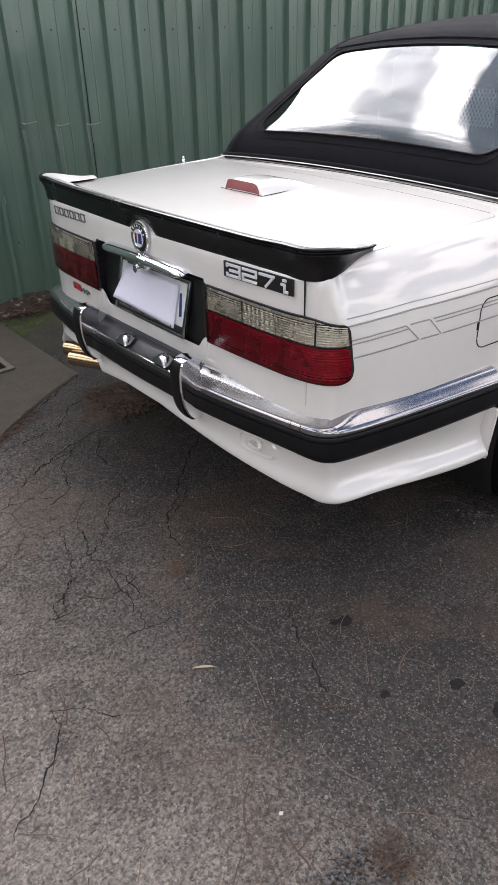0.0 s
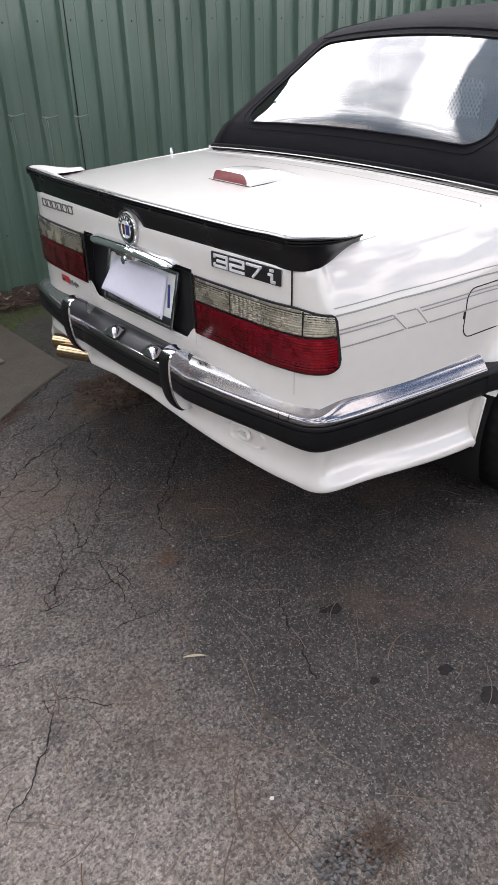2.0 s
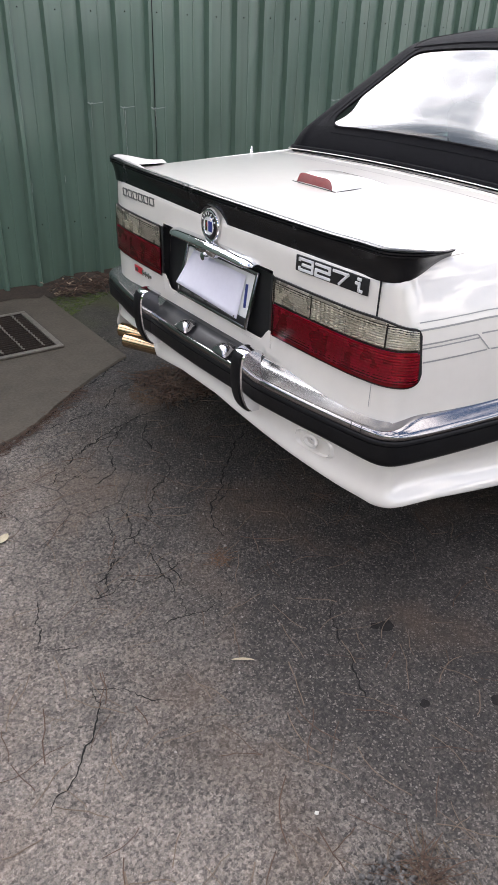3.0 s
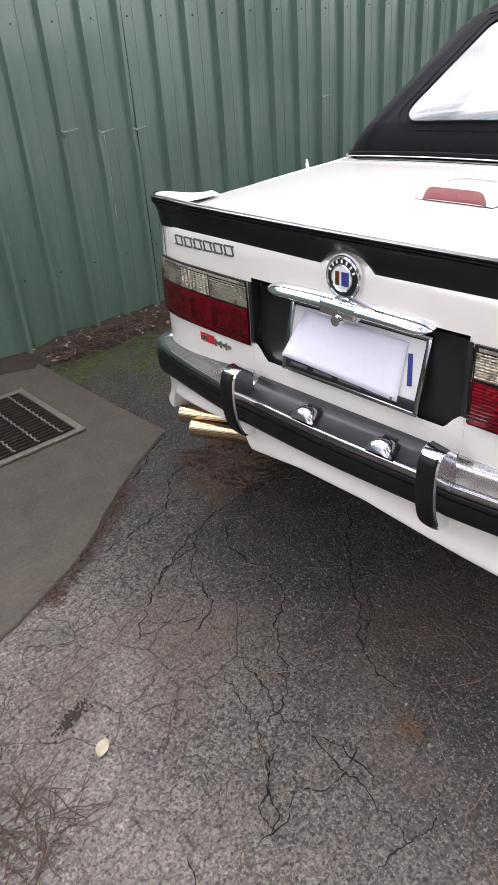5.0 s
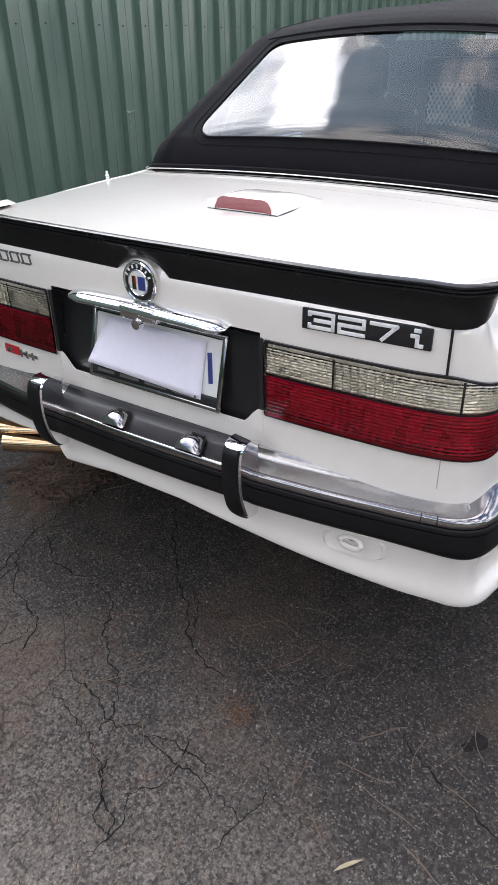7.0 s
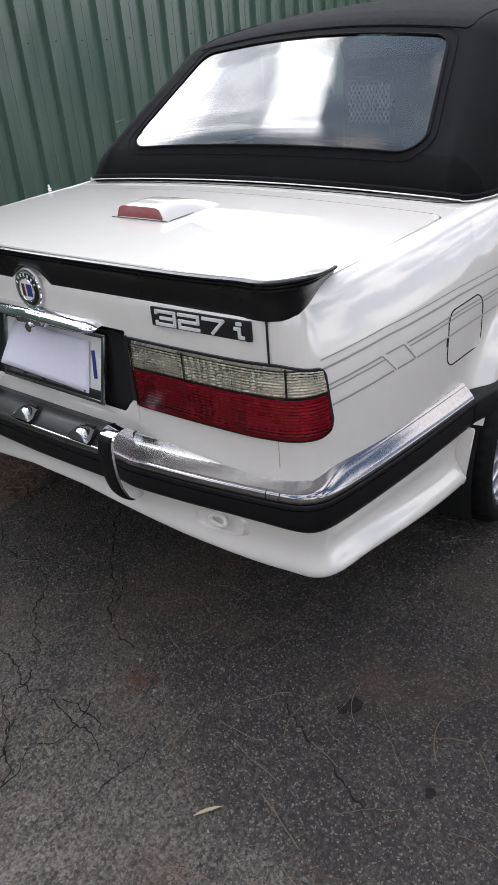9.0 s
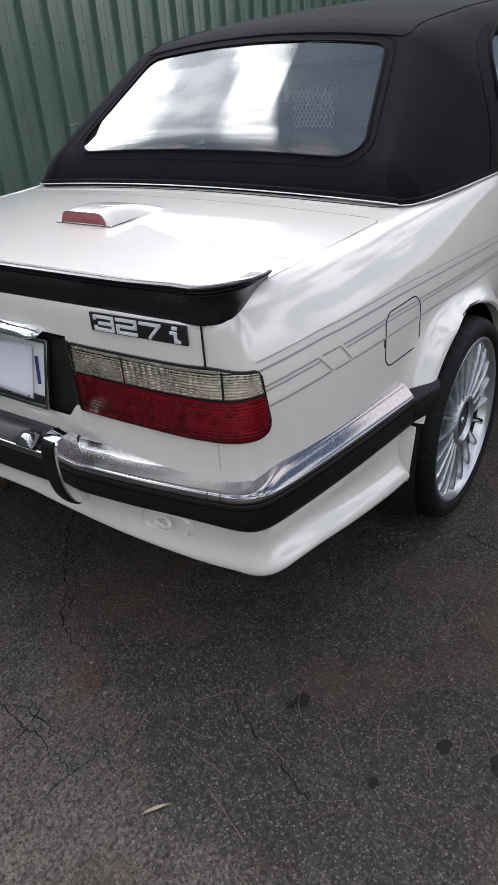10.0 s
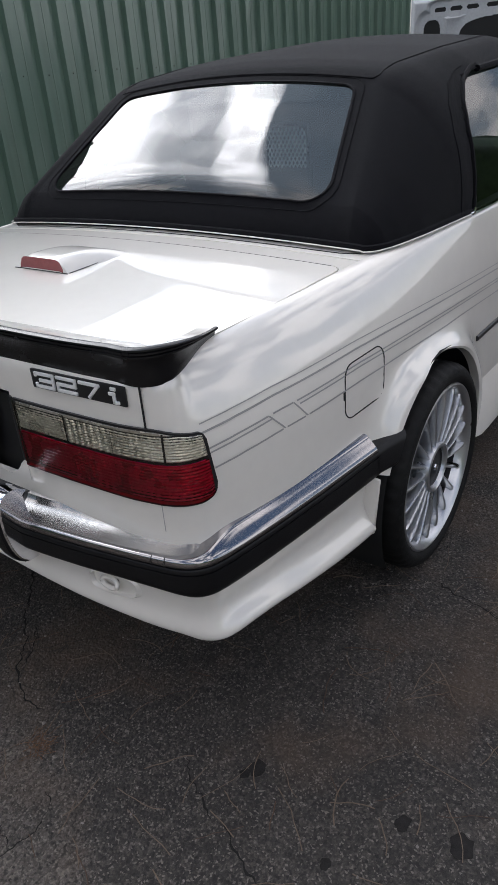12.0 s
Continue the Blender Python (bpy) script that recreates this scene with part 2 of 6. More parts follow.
def tube(pts, r, sides=10, caps=True, bm=None, flat=1.0):
    """A round bar along points; flat squeezes it upright."""
    bm = bm or bmesh.new()
    pts = [Vector(p) for p in pts]
    rows = []
    for i, p in enumerate(pts):
        d = (pts[min(i + 1, len(pts) - 1)] - pts[max(i - 1, 0)]).normalized()
        u = d.cross(Vector((0, 0, 1)))
        u = u.normalized() if u.length > 1e-4 else Vector((0, 1, 0))
        v = u.cross(d)
        rad = r(i / (len(pts) - 1)) if callable(r) else r
        rows.append([p + rad * (math.cos(a) * u + flat * math.sin(a) * v) for a in [2 * math.pi * k / sides for k in range(sides)]])
    first = len(bm.verts)
    grid(rows, closed=True, bm=bm)
    if caps:
        bm.verts.ensure_lookup_table()
        bm.faces.new([bm.verts[first + k] for k in range(sides)])
        bm.faces.new([bm.verts[first + (len(rows) - 1) * sides + k] for k in range(sides)])
    return bm


def sweep(path, profile, caps=True, closed=True, shape=None, soft=1):
    """A profile of (outwards, up) carried along a path in plan of (x, y); outwards is to the right of the way. shape(i, n, o, u) may change it."""
    p = [Vector((q[0], q[1])) for q in path]
    rows = []
    for i, q in enumerate(p):
        d = (p[min(i + soft, len(p) - 1)] - p[max(i - soft, 0)]).normalized()
        nrm = Vector((d.y, -d.x))
        row = []
        for o, u in profile:
            if shape:
                o, u = shape(q, o, u)
            row.append((q.x + nrm.x * o, q.y + nrm.y * o, u))
        rows.append(row)
    bm = grid(rows, closed=closed)
    if caps and closed:
        bm.verts.ensure_lookup_table()
        m = len(profile)
        bm.faces.new([bm.verts[k] for k in range(m)])
        bm.faces.new([bm.verts[(len(rows) - 1) * m + k] for k in range(m)])
    return bm


def disc_ring(axis_y, cx, cz, radii_offsets, sides=64):
    """A body of revolution about an axis along y: rows of (radius, y)."""
    rows = []
    for r, y in radii_offsets:
        rows.append([(cx + r * math.cos(2 * math.pi * k / sides), axis_y + y, cz + r * math.sin(2 * math.pi * k / sides)) for k in range(sides)])
    return grid(rows, closed=True)


def interp(x, table):
    xs, ys = [t[0] for t in table], [t[1] for t in table]
    return float(np.interp(x, xs, ys))


def smoothstep(a, b, x):
    t = max(0.0, min(1.0, (x - a) / (b - a)))
    return t * t * (3 - 2 * t)



# ---- the white car: the x axis runs from its tail to its nose ----
car = thing("car", "white convertible car with black soft top and body kit", "car")
AXLE, AXLE_Z, ARCH_R, ARCH_X = 0.918, 0.305, 0.348, 0.925
FRONT = AXLE + 2.57
OUT = [(-0.014, 0), (-0.013, -0.15), (-0.012, -0.285), (-0.010, -0.40), (-0.006, -0.50), (-0.001, -0.58), (0.006, -0.625), (0.014, -0.660), (0.027, -0.688), (0.044, -0.706), (0.063, -0.7165), (0.085, -0.723), (0.14, -0.738), (0.20, -0.752), (0.27, -0.764), (0.35, -0.774), (0.48, -0.784), (0.62, -0.790), (0.9, -0.795), (1.3, -0.800), (2.0, -0.805), (2.8, -0.800), (3.5, -0.79), (3.85, -0.765), (4.05, -0.72), (4.14, -0.62), (4.18, -0.4), (4.19, -0.2), (4.19, 0)]
TOP = [(-0.1, 0.914), (0.0, 0.916), (0.2, 0.920), (0.666, 0.930), (1.25, 0.937), (1.8, 0.925), (2.5, 0.905), (3.2, 0.86), (4.2, 0.77)]


def top_z(x):
    return interp(x, TOP)


def outline(step=0.02):
    return spline([(x, y, 0) for x, y in OUT], step)


FLANK = [(p.x, p.y) for p in outline(0.01) if p.y < -0.66 and 0.02 < p.x < 4.0]


def side_inset(x, z):
    t = top_z(x)
    u = min(1.0, max(0.0, (z - (t - 0.135)) / 0.135))
    lean = 0.035 * smoothstep(0.70, 0.92, z)
    low = max(0.0, 0.5 - z)
    k = interp(x, [(0.70, 1.0), (1.0, 0.62), (1.25, 0.32), (4.0, 0.32)])
    return k * lean + k * 0.070 * (1 - math.sqrt(max(0.0, 1 - u * u))) + 0.25 * low * low


def flare(x, z):
    out = 0.0
    for ax in (ARCH_X, FRONT):
        r = math.hypot(x - ax, z - AXLE_Z)
        if r < ARCH_R:
            out = max(out, 0.05)
        else:
            out = max(out, 0.05 * math.exp(-(((r - ARCH_R) / 0.052) ** 2)))
    return out * smoothstep(0.30, 0.45, x) * (1 - smoothstep(0.625, 0.705, z))


def side_y(x, z):
    """The right-hand flank's y at a place on it."""
    base = interp(x, FLANK)
    return base + side_inset(x, z) - flare(x, z)


def body_point(p, nrm, z):
    side = abs(nrm.y) ** 2
    i = side * side_inset(p.x, z) + (1 - side) * 0.03 * smoothstep(top_z(p.x) - 0.05, top_z(p.x), z) ** 2
    f = flare(p.x, z) * side
    return Vector((p.x - nrm.x * (i - f), p.y - nrm.y * (i - f), z))


LEVELS = [0, 0.08, 0.16, 0.24, 0.325, 0.41, 0.49, 0.56, 0.62, 0.68, 0.72, 0.762, 0.81, 0.85, 0.88, 0.91, 0.935, 0.955, 0.972, 0.985, 0.995, 1.0]


def rear_x(y):
    """The tail panel's x at a distance y from the middle."""
    return interp(abs(y), [(-b, a) for a, b in OUT[:15]])


def flank_point(x, z):
    return Vector((x, side_y(x, z), z))


def rim_edge(col, nrm):
    e = col[-1]
    return col + [Vector((e.x - nrm.x * 0.004, e.y - nrm.y * 0.004, e.z - 0.002)), Vector((e.x - nrm.x * 0.005, e.y - nrm.y * 0.005, e.z - 0.02))]


def body_shell():
    line = outline()
    tail, nose, flank = [], [], []
    for i, p in enumerate(line):
        if 0.555 < p.x < 3.93:
            continue
        d = (line[min(i + 1, len(line) - 1)] - line[max(i - 1, 0)]).normalized()
        if i == 0 or i == len(line) - 1:
            d = Vector((0, -1 if i == 0 else 1, 0))
        nrm = Vector((d.y, -d.x, 0))
        lo, t = 0.24, top_z(p.x)
        col = rim_edge([body_point(p, nrm, lo + f * (t - lo)) for f in LEVELS], nrm)
        (tail if p.x < 1 else nose).append(col)
    xs = list(np.arange(0.56, 3.93, 0.0285))
    for x in xs:
        t = top_z(x)
        flank.append(rim_edge([flank_point(x, 0.24 + f * (t - 0.24)) for f in LEVELS], Vector((0, -1, 0))))
    K = 9
    holes = []
    for ax in (ARCH_X, FRONT):
        a = min(range(len(xs)), key=lambda k: abs(xs[k] - (ax - 0.365)))
        b = min(range(len(xs)), key=lambda k: abs(xs[k] - (ax + 0.375)))
        holes.append((ax, a, b))
    cols = tail + flank + nose
    off = len(tail)
    bm = bmesh.new()
    for s in (1, -1):
        def m(v):
            return Vector((v.x, s * v.y, v.z))

        def keep(p, q, r, u):
            c = (Vector(p) + Vector(q) + Vector(r) + Vector(u)) / 4
            return not (abs(c.y) < 0.286 and 0.604 < c.z < 0.806 and c.x < 0.1) and not (c.x < 0.6 and c.z < 0.45)

        pieces = [(0, off + holes[0][1]), (off + holes[0][2], off + holes[1][1]), (off + holes[1][2], len(cols) - 1)]
        for a, b in pieces:
            grid([[m(v) for v in c] for c in cols[a:b + 1]], bm=bm, keep=keep)
        for ax, a, b in holes:
            grid([[m(v) for v in c[K:]] for c in cols[off + a:off + b + 1]], bm=bm)
            rim = [cols[off + a][k] for k in range(4 if ax == ARCH_X else 0, K)] + [cols[off + k][K] for k in range(a, b + 1)] + [cols[off + b][k] for k in range(K - 1, -1, -1)]
            rows = []
            for v in rim:
                w = Vector((v.x - ax, v.z - AXLE_Z))
                e = w.normalized() * ARCH_R
                row = []
                for f in (0, 0.2, 0.4, 0.6, 0.75, 0.87, 0.95, 1.0):
                    q = w + (e - w) * f
                    row.append(m(flank_point(ax + q.x, AXLE_Z + q.y)))
                lip = row[-1]
                row.append(Vector((lip.x - 0.01 * e.x / ARCH_R, lip.y - s * -0.004, lip.z - 0.006 * e.y / ARCH_R)))
                row.append(Vector((row[-1].x, lip.y + s * 0.03, row[-1].z)))
                rows.append(row)
            grid(rows, bm=bm)
    bmesh.ops.remove_doubles(bm, verts=bm.verts, dist=0.0005)
    return bm, cols


bm, cols = body_shell()
body = part("body", bm, PAINT, car, "glossy white painted body shell")


def edge_at(x):
    """The inner edge of the body's shoulder, half the deck's width at x."""
    best = min((c for c in cols if c[0].y < -0.3 or x > 0.1), key=lambda c: abs(c[-3].x - x) + (5 if c[-3].y > -0.3 else 0))
    return -best[-3].y


def crown(y, z0, h=0.02, w=0.68):
    return z0 + h * (1 - min(1.0, (y / w) ** 2))


# rear deck between the boot lid and the soft top
rows = []
for x in list(np.linspace(0.672, 0.733, 4)) + [0.7345, 0.737, 0.7385] + list(np.linspace(0.742, 0.90, 6)):
    w = edge_at(x) - 0.002
    dip = 0.006 if 0.734 < x < 0.738 else 0.0
    rows.append([(x, y, crown(y, top_z(x) - 0.002) - dip) for y in np.linspace(-w, w, 25)])
part("rear_deck", grid(rows), PAINT, car)
# dark channel under the boot lid
rows = [[(x, y, 0.895) for y in (-w, 0, w)] for x, w in ((0.02, 0.63), (0.1, 0.655), (0.3, 0.672), (0.664, 0.676))]
part("boot_channel", grid(rows), DARK, car)


def boot_lid():
    rows = []
    for x in list(np.linspace(0.03, 0.630, 40)) + [0.636 + 0.030 * math.sin(a) for a in np.linspace(0, math.pi / 2, 11)]:
        w = interp(x, [(0.0, 0.612), (0.03, 0.636), (0.12, 0.657), (0.3, 0.668), (0.666, 0.678)])
        c = x - 0.636
        if c > 0:
            w -= 0.030 - math.sqrt(max(0.0, 0.030**2 - c * c))
        row = [(x, y * w, crown(y * w, top_z(x) - 0.001)) for y in np.linspace(-1, 1, 41)]
        row = [(x, -w, top_z(x) - 0.018)] + row + [(x, w, top_z(x) - 0.018)]
        rows.append(row)
    f = rows[-1]
    rows.append([(p[0] + 0.001, p[1], p[2] - 0.016) for p in f])
    return grid(rows)


lid = part("boot_lid", boot_lid(), PAINT, car, "glossy white boot lid")
# the deck's filled corners round the lid
for s in (1, -1):
    rows = []
    for a in np.linspace(0, math.pi / 2, 13):
        x0, y0 = 0.636 + 0.0335 * math.sin(a), 0.648 + 0.0335 * math.cos(a)
        k = 0.0365 / max(math.sin(a), math.cos(a))
        x1, y1 = 0.636 + k * math.sin(a), 0.648 + k * math.cos(a)
        rows.append([(x, s * y, crown(y, top_z(x) - 0.0015) - d) for x, y, d in ((x0, y0, 0.012), (x0, y0, 0.0), (x1, y1, 0.0))])
    part("deck_corner", grid(rows), PAINT, car)
# shut lines between the lid's tail and the rear wings
for s in (1, -1):
    rows = []
    for z in np.linspace(0.804, 0.884, 5):
        rows.append([(0.0078, s * 0.6380, z), (0.0088, s * 0.6425, z)])
    part("shut_line", grid(rows), DARK, car)
    rows = [[(0.0100, s * 0.6480, z), (0.0105, s * 0.6496, z)] for z in (0.582, 0.61, 0.644)]
    part("shut_line", grid(rows), GREY, car)


# ---- bumper, skirt ----
def rear_path(off, end, step=0.006):
    """The bumper's line in plan, from the left side round the tail to the right side."""
    half = [(-0.092, 0), (-0.089, -0.15), (-0.082, -0.30), (-0.066, -0.45), (-0.047, -0.57), (-0.034, -0.64), (-0.022, -0.692), (-0.007, -0.722), (0.015, -0.743), (0.045, -0.755), (0.10, -0.767), (0.20, -0.784), (0.35, -0.805), (end, -0.830)]
    pts = spline([(x, -y, 0) for x, y in reversed(half[1:])] + [(x, y, 0) for x, y in half], step)
    out = []
    for i, p in enumerate(pts):
        d = (pts[min(i + 10, len(pts) - 1)] - pts[max(i - 10, 0)]).normalized()
        out.append((p.x + d.y * (off - 0.072), p.y - d.x * (off - 0.072)))
    return out


RUB = [(-0.05, 0.468), (-0.014, 0.468), (-0.005, 0.4705), (0.000, 0.477), (0.002, 0.488), (0.002, 0.5145), (-0.0015, 0.5155), (-0.0015, 0.5175), (0.002, 0.5185), (0.002, 0.5255), (0.0, 0.5285), (-0.010, 0.529), (-0.05, 0.529)]


part("bumper_rubber", sweep(rear_path(0.072, 0.575), RUB, shape=lambda q, o, u: (o, u - 0.012 * smoothstep(0.505, 0.48, u) * smoothstep(-0.055, 0.0, q.x)), soft=11), RUBBER, car, "black rubber bumper face")
# the chrome is a slim rounded lip across the tail and a broad slanted face along the flanks
LIP_TAIL = [(-0.05, 0.529), (0.000, 0.529), (0.0016, 0.5315), (0.0018, 0.538), (0.0012, 0.543), (-0.0006, 0.5462), (-0.003, 0.5478), (-0.0055, 0.548), (-0.0075, 0.547), (-0.05, 0.543)]
LIP_FLANK = [(-0.05, 0.529), (0.000, 0.529), (0.002, 0.532), (0.002, 0.536), (0.000, 0.541), (-0.006, 0.548), (-0.014, 0.5565), (-0.022, 0.5645), (-0.029, 0.570), (-0.055, 0.571)]


def lip_shape(q, o, u):
    a, b = LIP_FLANK[LIP_TAIL.index((o, u))]
    k = smoothstep(-0.045, 0.11, q.x)
    return o + (a - o) * k, u + (b - u) * k


part("bumper_chrome", sweep(rear_path(0.070, 0.555), LIP_TAIL, shape=lip_shape, soft=11), BUMPER_CHROME, car, "chrome bumper top", crease=60)
TRAY_MID = material("tray_black", (0.02, 0.02, 0.022), 0.35, vary=0.3, scale=20)
TRAY_END = material("tray_steel", (0.36, 0.35, 0.34), 0.20, metal=0.85, vary=0.16, scale=9, bump=0.08, bump_scale=45)
tray = rear_path(0.070, 0.555)
for a, b, mat in ((0.272, 2, TRAY_END), (-0.288, 0.285, TRAY_MID), (-2, -0.272, TRAY_END)):
    way = [q for q in tray if a <= q[1] <= b and q[0] < 0.20]
    part("bumper_tray", sweep(way, [(-0.0072, 0.5462), (-0.012, 0.5468), (-0.046, 0.5555), (-0.056, 0.562), (-0.062, 0.5705), (-0.090, 0.576), (-0.090, 0.545), (-0.0072, 0.537)], shape=lambda q, o, u: (o, u - 0.050 * smoothstep(0.0, 0.09, q.x)), soft=11), mat, car)
# joints between the bumper's middle and its corner pieces
for s in (1, -1):
    for a, b in ((0.640, 0.6425), (0.668, 0.6705)):
        way = [q for q in rear_path(0.0706, 0.555, 0.0005) if a <= s * q[1] <= b and q[0] < 0.05]
        part("bumper_joint", sweep(way, LIP_TAIL, shape=lip_shape, soft=2), DARK, car)


def skirt_shape(q, o, u):
    c = max(0.0, min(1.0, (abs(q.y) - 0.10) / 0.60))
    low = 0.400 - 0.066 * c - 0.040 * smoothstep(0.10, 0.55, q.x)
    # cut away over the exhaust
    low += 0.058 * smoothstep(0.27, 0.31, q.y) * (1 - smoothstep(0.655, 0.69, q.y)) * (1 - smoothstep(0.0, 0.05, q.x))
    k = (0.47 - u) / 0.11
    flat = 0.30 + 0.70 * smoothstep(0.0, 0.07, q.x)
    return (o if o < -0.03 else o * flat) - 0.006 * smoothstep(0.5, 0.0, abs(q.y)), 0.47 + (low - 0.47) * k


def skirt_path():
    half = [(-0.066, 0), (-0.062, -0.2), (-0.048, -0.40), (-0.022, -0.58), (0.000, -0.670), (0.008, -0.704), (0.017, -0.725), (0.033, -0.740), (0.060, -0.748), (0.15, -0.765), (0.30, -0.788), (0.562, -0.812)]
    return spline([(x, -y, 0) for x, y in reversed(half[1:])] + [(x, y, 0) for x, y in half], 0.012)


part("rear_skirt", sweep(skirt_path(), [(-0.05, 0.47), (0.002, 0.47), (-0.004, 0.456), (-0.011, 0.442), (-0.0165, 0.428), (-0.018, 0.415), (-0.0145, 0.403), (-0.006, 0.392), (0.004, 0.383), (0.011, 0.376), (0.014, 0.369), (0.013, 0.364), (0.007, 0.3605), (-0.04, 0.36)], shape=skirt_shape), PAINT, car, "white body kit skirt", crease=60)

for s in (1, -1):
    part("skirt_end", rbox((0.012, 0.075, 0.166), (0.560, s * -0.792, 0.375), 0.005, 2, Matrix.Rotation(radians(5 * s), 4, "X")), PAINT, car)

# ---- lamps ----
def lamp(s):
    """Tail lamp wrapped round the corner: ribbed lenses over stepped reflectors."""
    line = [p for p in outline(0.0040) if p.y <= -0.294 and p.x < 0.078]
    n_all = len(line)
    arc = [0.0]
    for a, b in zip(line, line[1:]):
        arc.append(arc[-1] + (b - a).length)
    full = arc[-1]

    def way(i):
        d = (line[min(i + 1, n_all - 1)] - line[max(i - 1, 0)]).normalized()
        return d, Vector((d.y, -d.x, 0))

    def rounding(i, r):
        e = full - arc[i]
        return r - math.sqrt(max(0.0, r * r - (r - e) ** 2)) if e < r else 0.0

    def low(i):
        return 0.645 + rounding(i, 0.034)

    def high(i):
        return 0.804 - 0.018 * smoothstep(full - 0.11, full, arc[i]) - rounding(i, 0.016)

    def spot(i, z, off):
        d, n = way(i)
        q = body_point(line[i], n, z) + n * off
        q += d * (0.016 * smoothstep(full - 0.05, full, arc[i]) * (0.805 - z) / 0.16)
        return (q.x, s * q.y, q.z)

    def band(off, z0, z1, nz, first=0, last=None, rib=0.0):
        """Rows between two heights, kept inside the lamp's outline; rib scallops them."""
        rows = []
        for i in range(first, last or n_all):
            a, b = max(z0, low(i) + 0.004), min(z1, high(i) - 0.004)
            b = max(b, a)
            rows.append([spot(i, a + (b - a) * t, off + rib * (0.5 - abs((k % 4) / 4 - 0.5))) for k, t in enumerate(np.linspace(0, 1, nz))])
        return rows

    rows = [[spot(i, low(i) + (high(i) - low(i)) * t, o) for t, o in ((0, -0.004), (0, 0.005), (0.3, 0.0025), (0.7, 0.0025), (1, 0.005), (1, -0.004))] for i in range(n_all)]
    lampo = part("tail_lamp", grid(rows), SATIN, car, "red and clear tail lamp")
    for name, z0, z1, mat, ribs in (("red_lens", 0.60, 0.7335, RED_LENS, 11), ("clear_lens", 0.7350, 0.83, CLEAR_LENS, 9)):
        rows = band(0.0085, z0, z1, ribs * 4 + 1, 0, n_all - 3, 0.0012)
        back = band(0.0035, z0, z1, ribs * 4 + 1, 0, n_all - 3)
        part(name, grid([back[0]] + rows + [back[-1]]), mat, lampo, face=(-1, 0, 0))
    # reflectors: ribbed sheets in four blocks, the second cut into small steps
    rnd = random.Random(4)
    cuts = [1, int(n_all * 0.30), int(n_all * 0.56), int(n_all * 0.80), n_all - 4]
    for z0, z1, nz in ((0.655, 0.729, 23), (0.7385, 0.7905, 19)):
        bm = bmesh.new()
        for c in range(4):
            rows = []
            for i in range(cuts[c], cuts[c + 1] + 1):
                row = []
                for k, q in enumerate(band(0.0030, z0, z1, nz, i, i + 1)[0]):
                    _, n = way(i)
                    o = 0.0016 * (k % 2) + (0.0003, 0.0016, 0.0004, 0.0002)[c] * ((i // 2) % 2) * (1 if z0 > 0.7 else 0.5) + rnd.uniform(0, 0.0008)
                    row.append((q[0] + n.x * o, q[1] + s * n.y * o, q[2]))
                rows.append(row)
            grid(rows, bm=bm)
        part("reflector", bm, REFLECTOR, lampo, smooth=False)
    # plain strips above the clear reflector and along the red lens
    part("clear_strip", grid(band(0.0048, 0.7925, 0.799, 3, 2, n_all - 4)), REFLECTOR, lampo)
    part("lens_rim", grid(band(0.0050, 0.60, 0.656, 3, 1, n_all - 4)), LIP, lampo)
    part("lens_rim", grid(band(0.0050, 0.7285, 0.7335, 3, 1, n_all - 4)), LIP, lampo)
    for c in (1, 3):
        part("divider", grid(band(0.0056, 0.738, 0.796, 3, cuts[c], cuts[c] + 2)), SATIN, lampo)
    return lampo


lamp(1), lamp(-1)

# recess behind the number plate: tilted back wall and its sides
bm = grid([[(0.020, -0.288, 0.806), (0.020, 0.288, 0.806)], [(0.001, -0.288, 0.604), (0.001, 0.288, 0.604)]])
for s in (1, -1):
    grid([[(-0.0135, s * 0.289, 0.806), (0.020, s * 0.289, 0.806)], [(-0.0135, s * 0.289, 0.604), (0.001, s * 0.289, 0.604)]], bm=bm)
grid([[(-0.013, -0.289, 0.806), (-0.013, 0.289, 0.806)], [(0.020, -0.289, 0.806), (0.020, 0.289, 0.806)]], bm=bm)
grid([[(-0.013, -0.289, 0.604), (-0.013, 0.289, 0.604)], [(0.001, -0.289, 0.604), (0.001, 0.289, 0.604)]], bm=bm)
part("plate_panel", bm, SATIN, car, "satin black panel between the lamps", smooth=False)
# white corners that round off the recess below the lamps
for s in (1, -1):
    edge_pts = [(0.291, 0.657), (0.278, 0.652), (0.266, 0.641), (0.255, 0.627), (0.243, 0.616), (0.226, 0.611), (0.222, 0.603), (0.291, 0.603)]
    rows = [[(x, s * y, z) for y, z in edge_pts] for x in (-0.0105, -0.0132)]
    bm = grid(rows, closed=True)
    bm.faces.new([v for v in bm.verts][8:])
    part("panel_corner", bm, PAINT, car, smooth=False)
for s in (1, -1):
    part("panel_edge", rbox((0.004, 0.011, 0.150), (-0.0145, s * 0.2885, 0.730), 0.0015), SATIN, car)


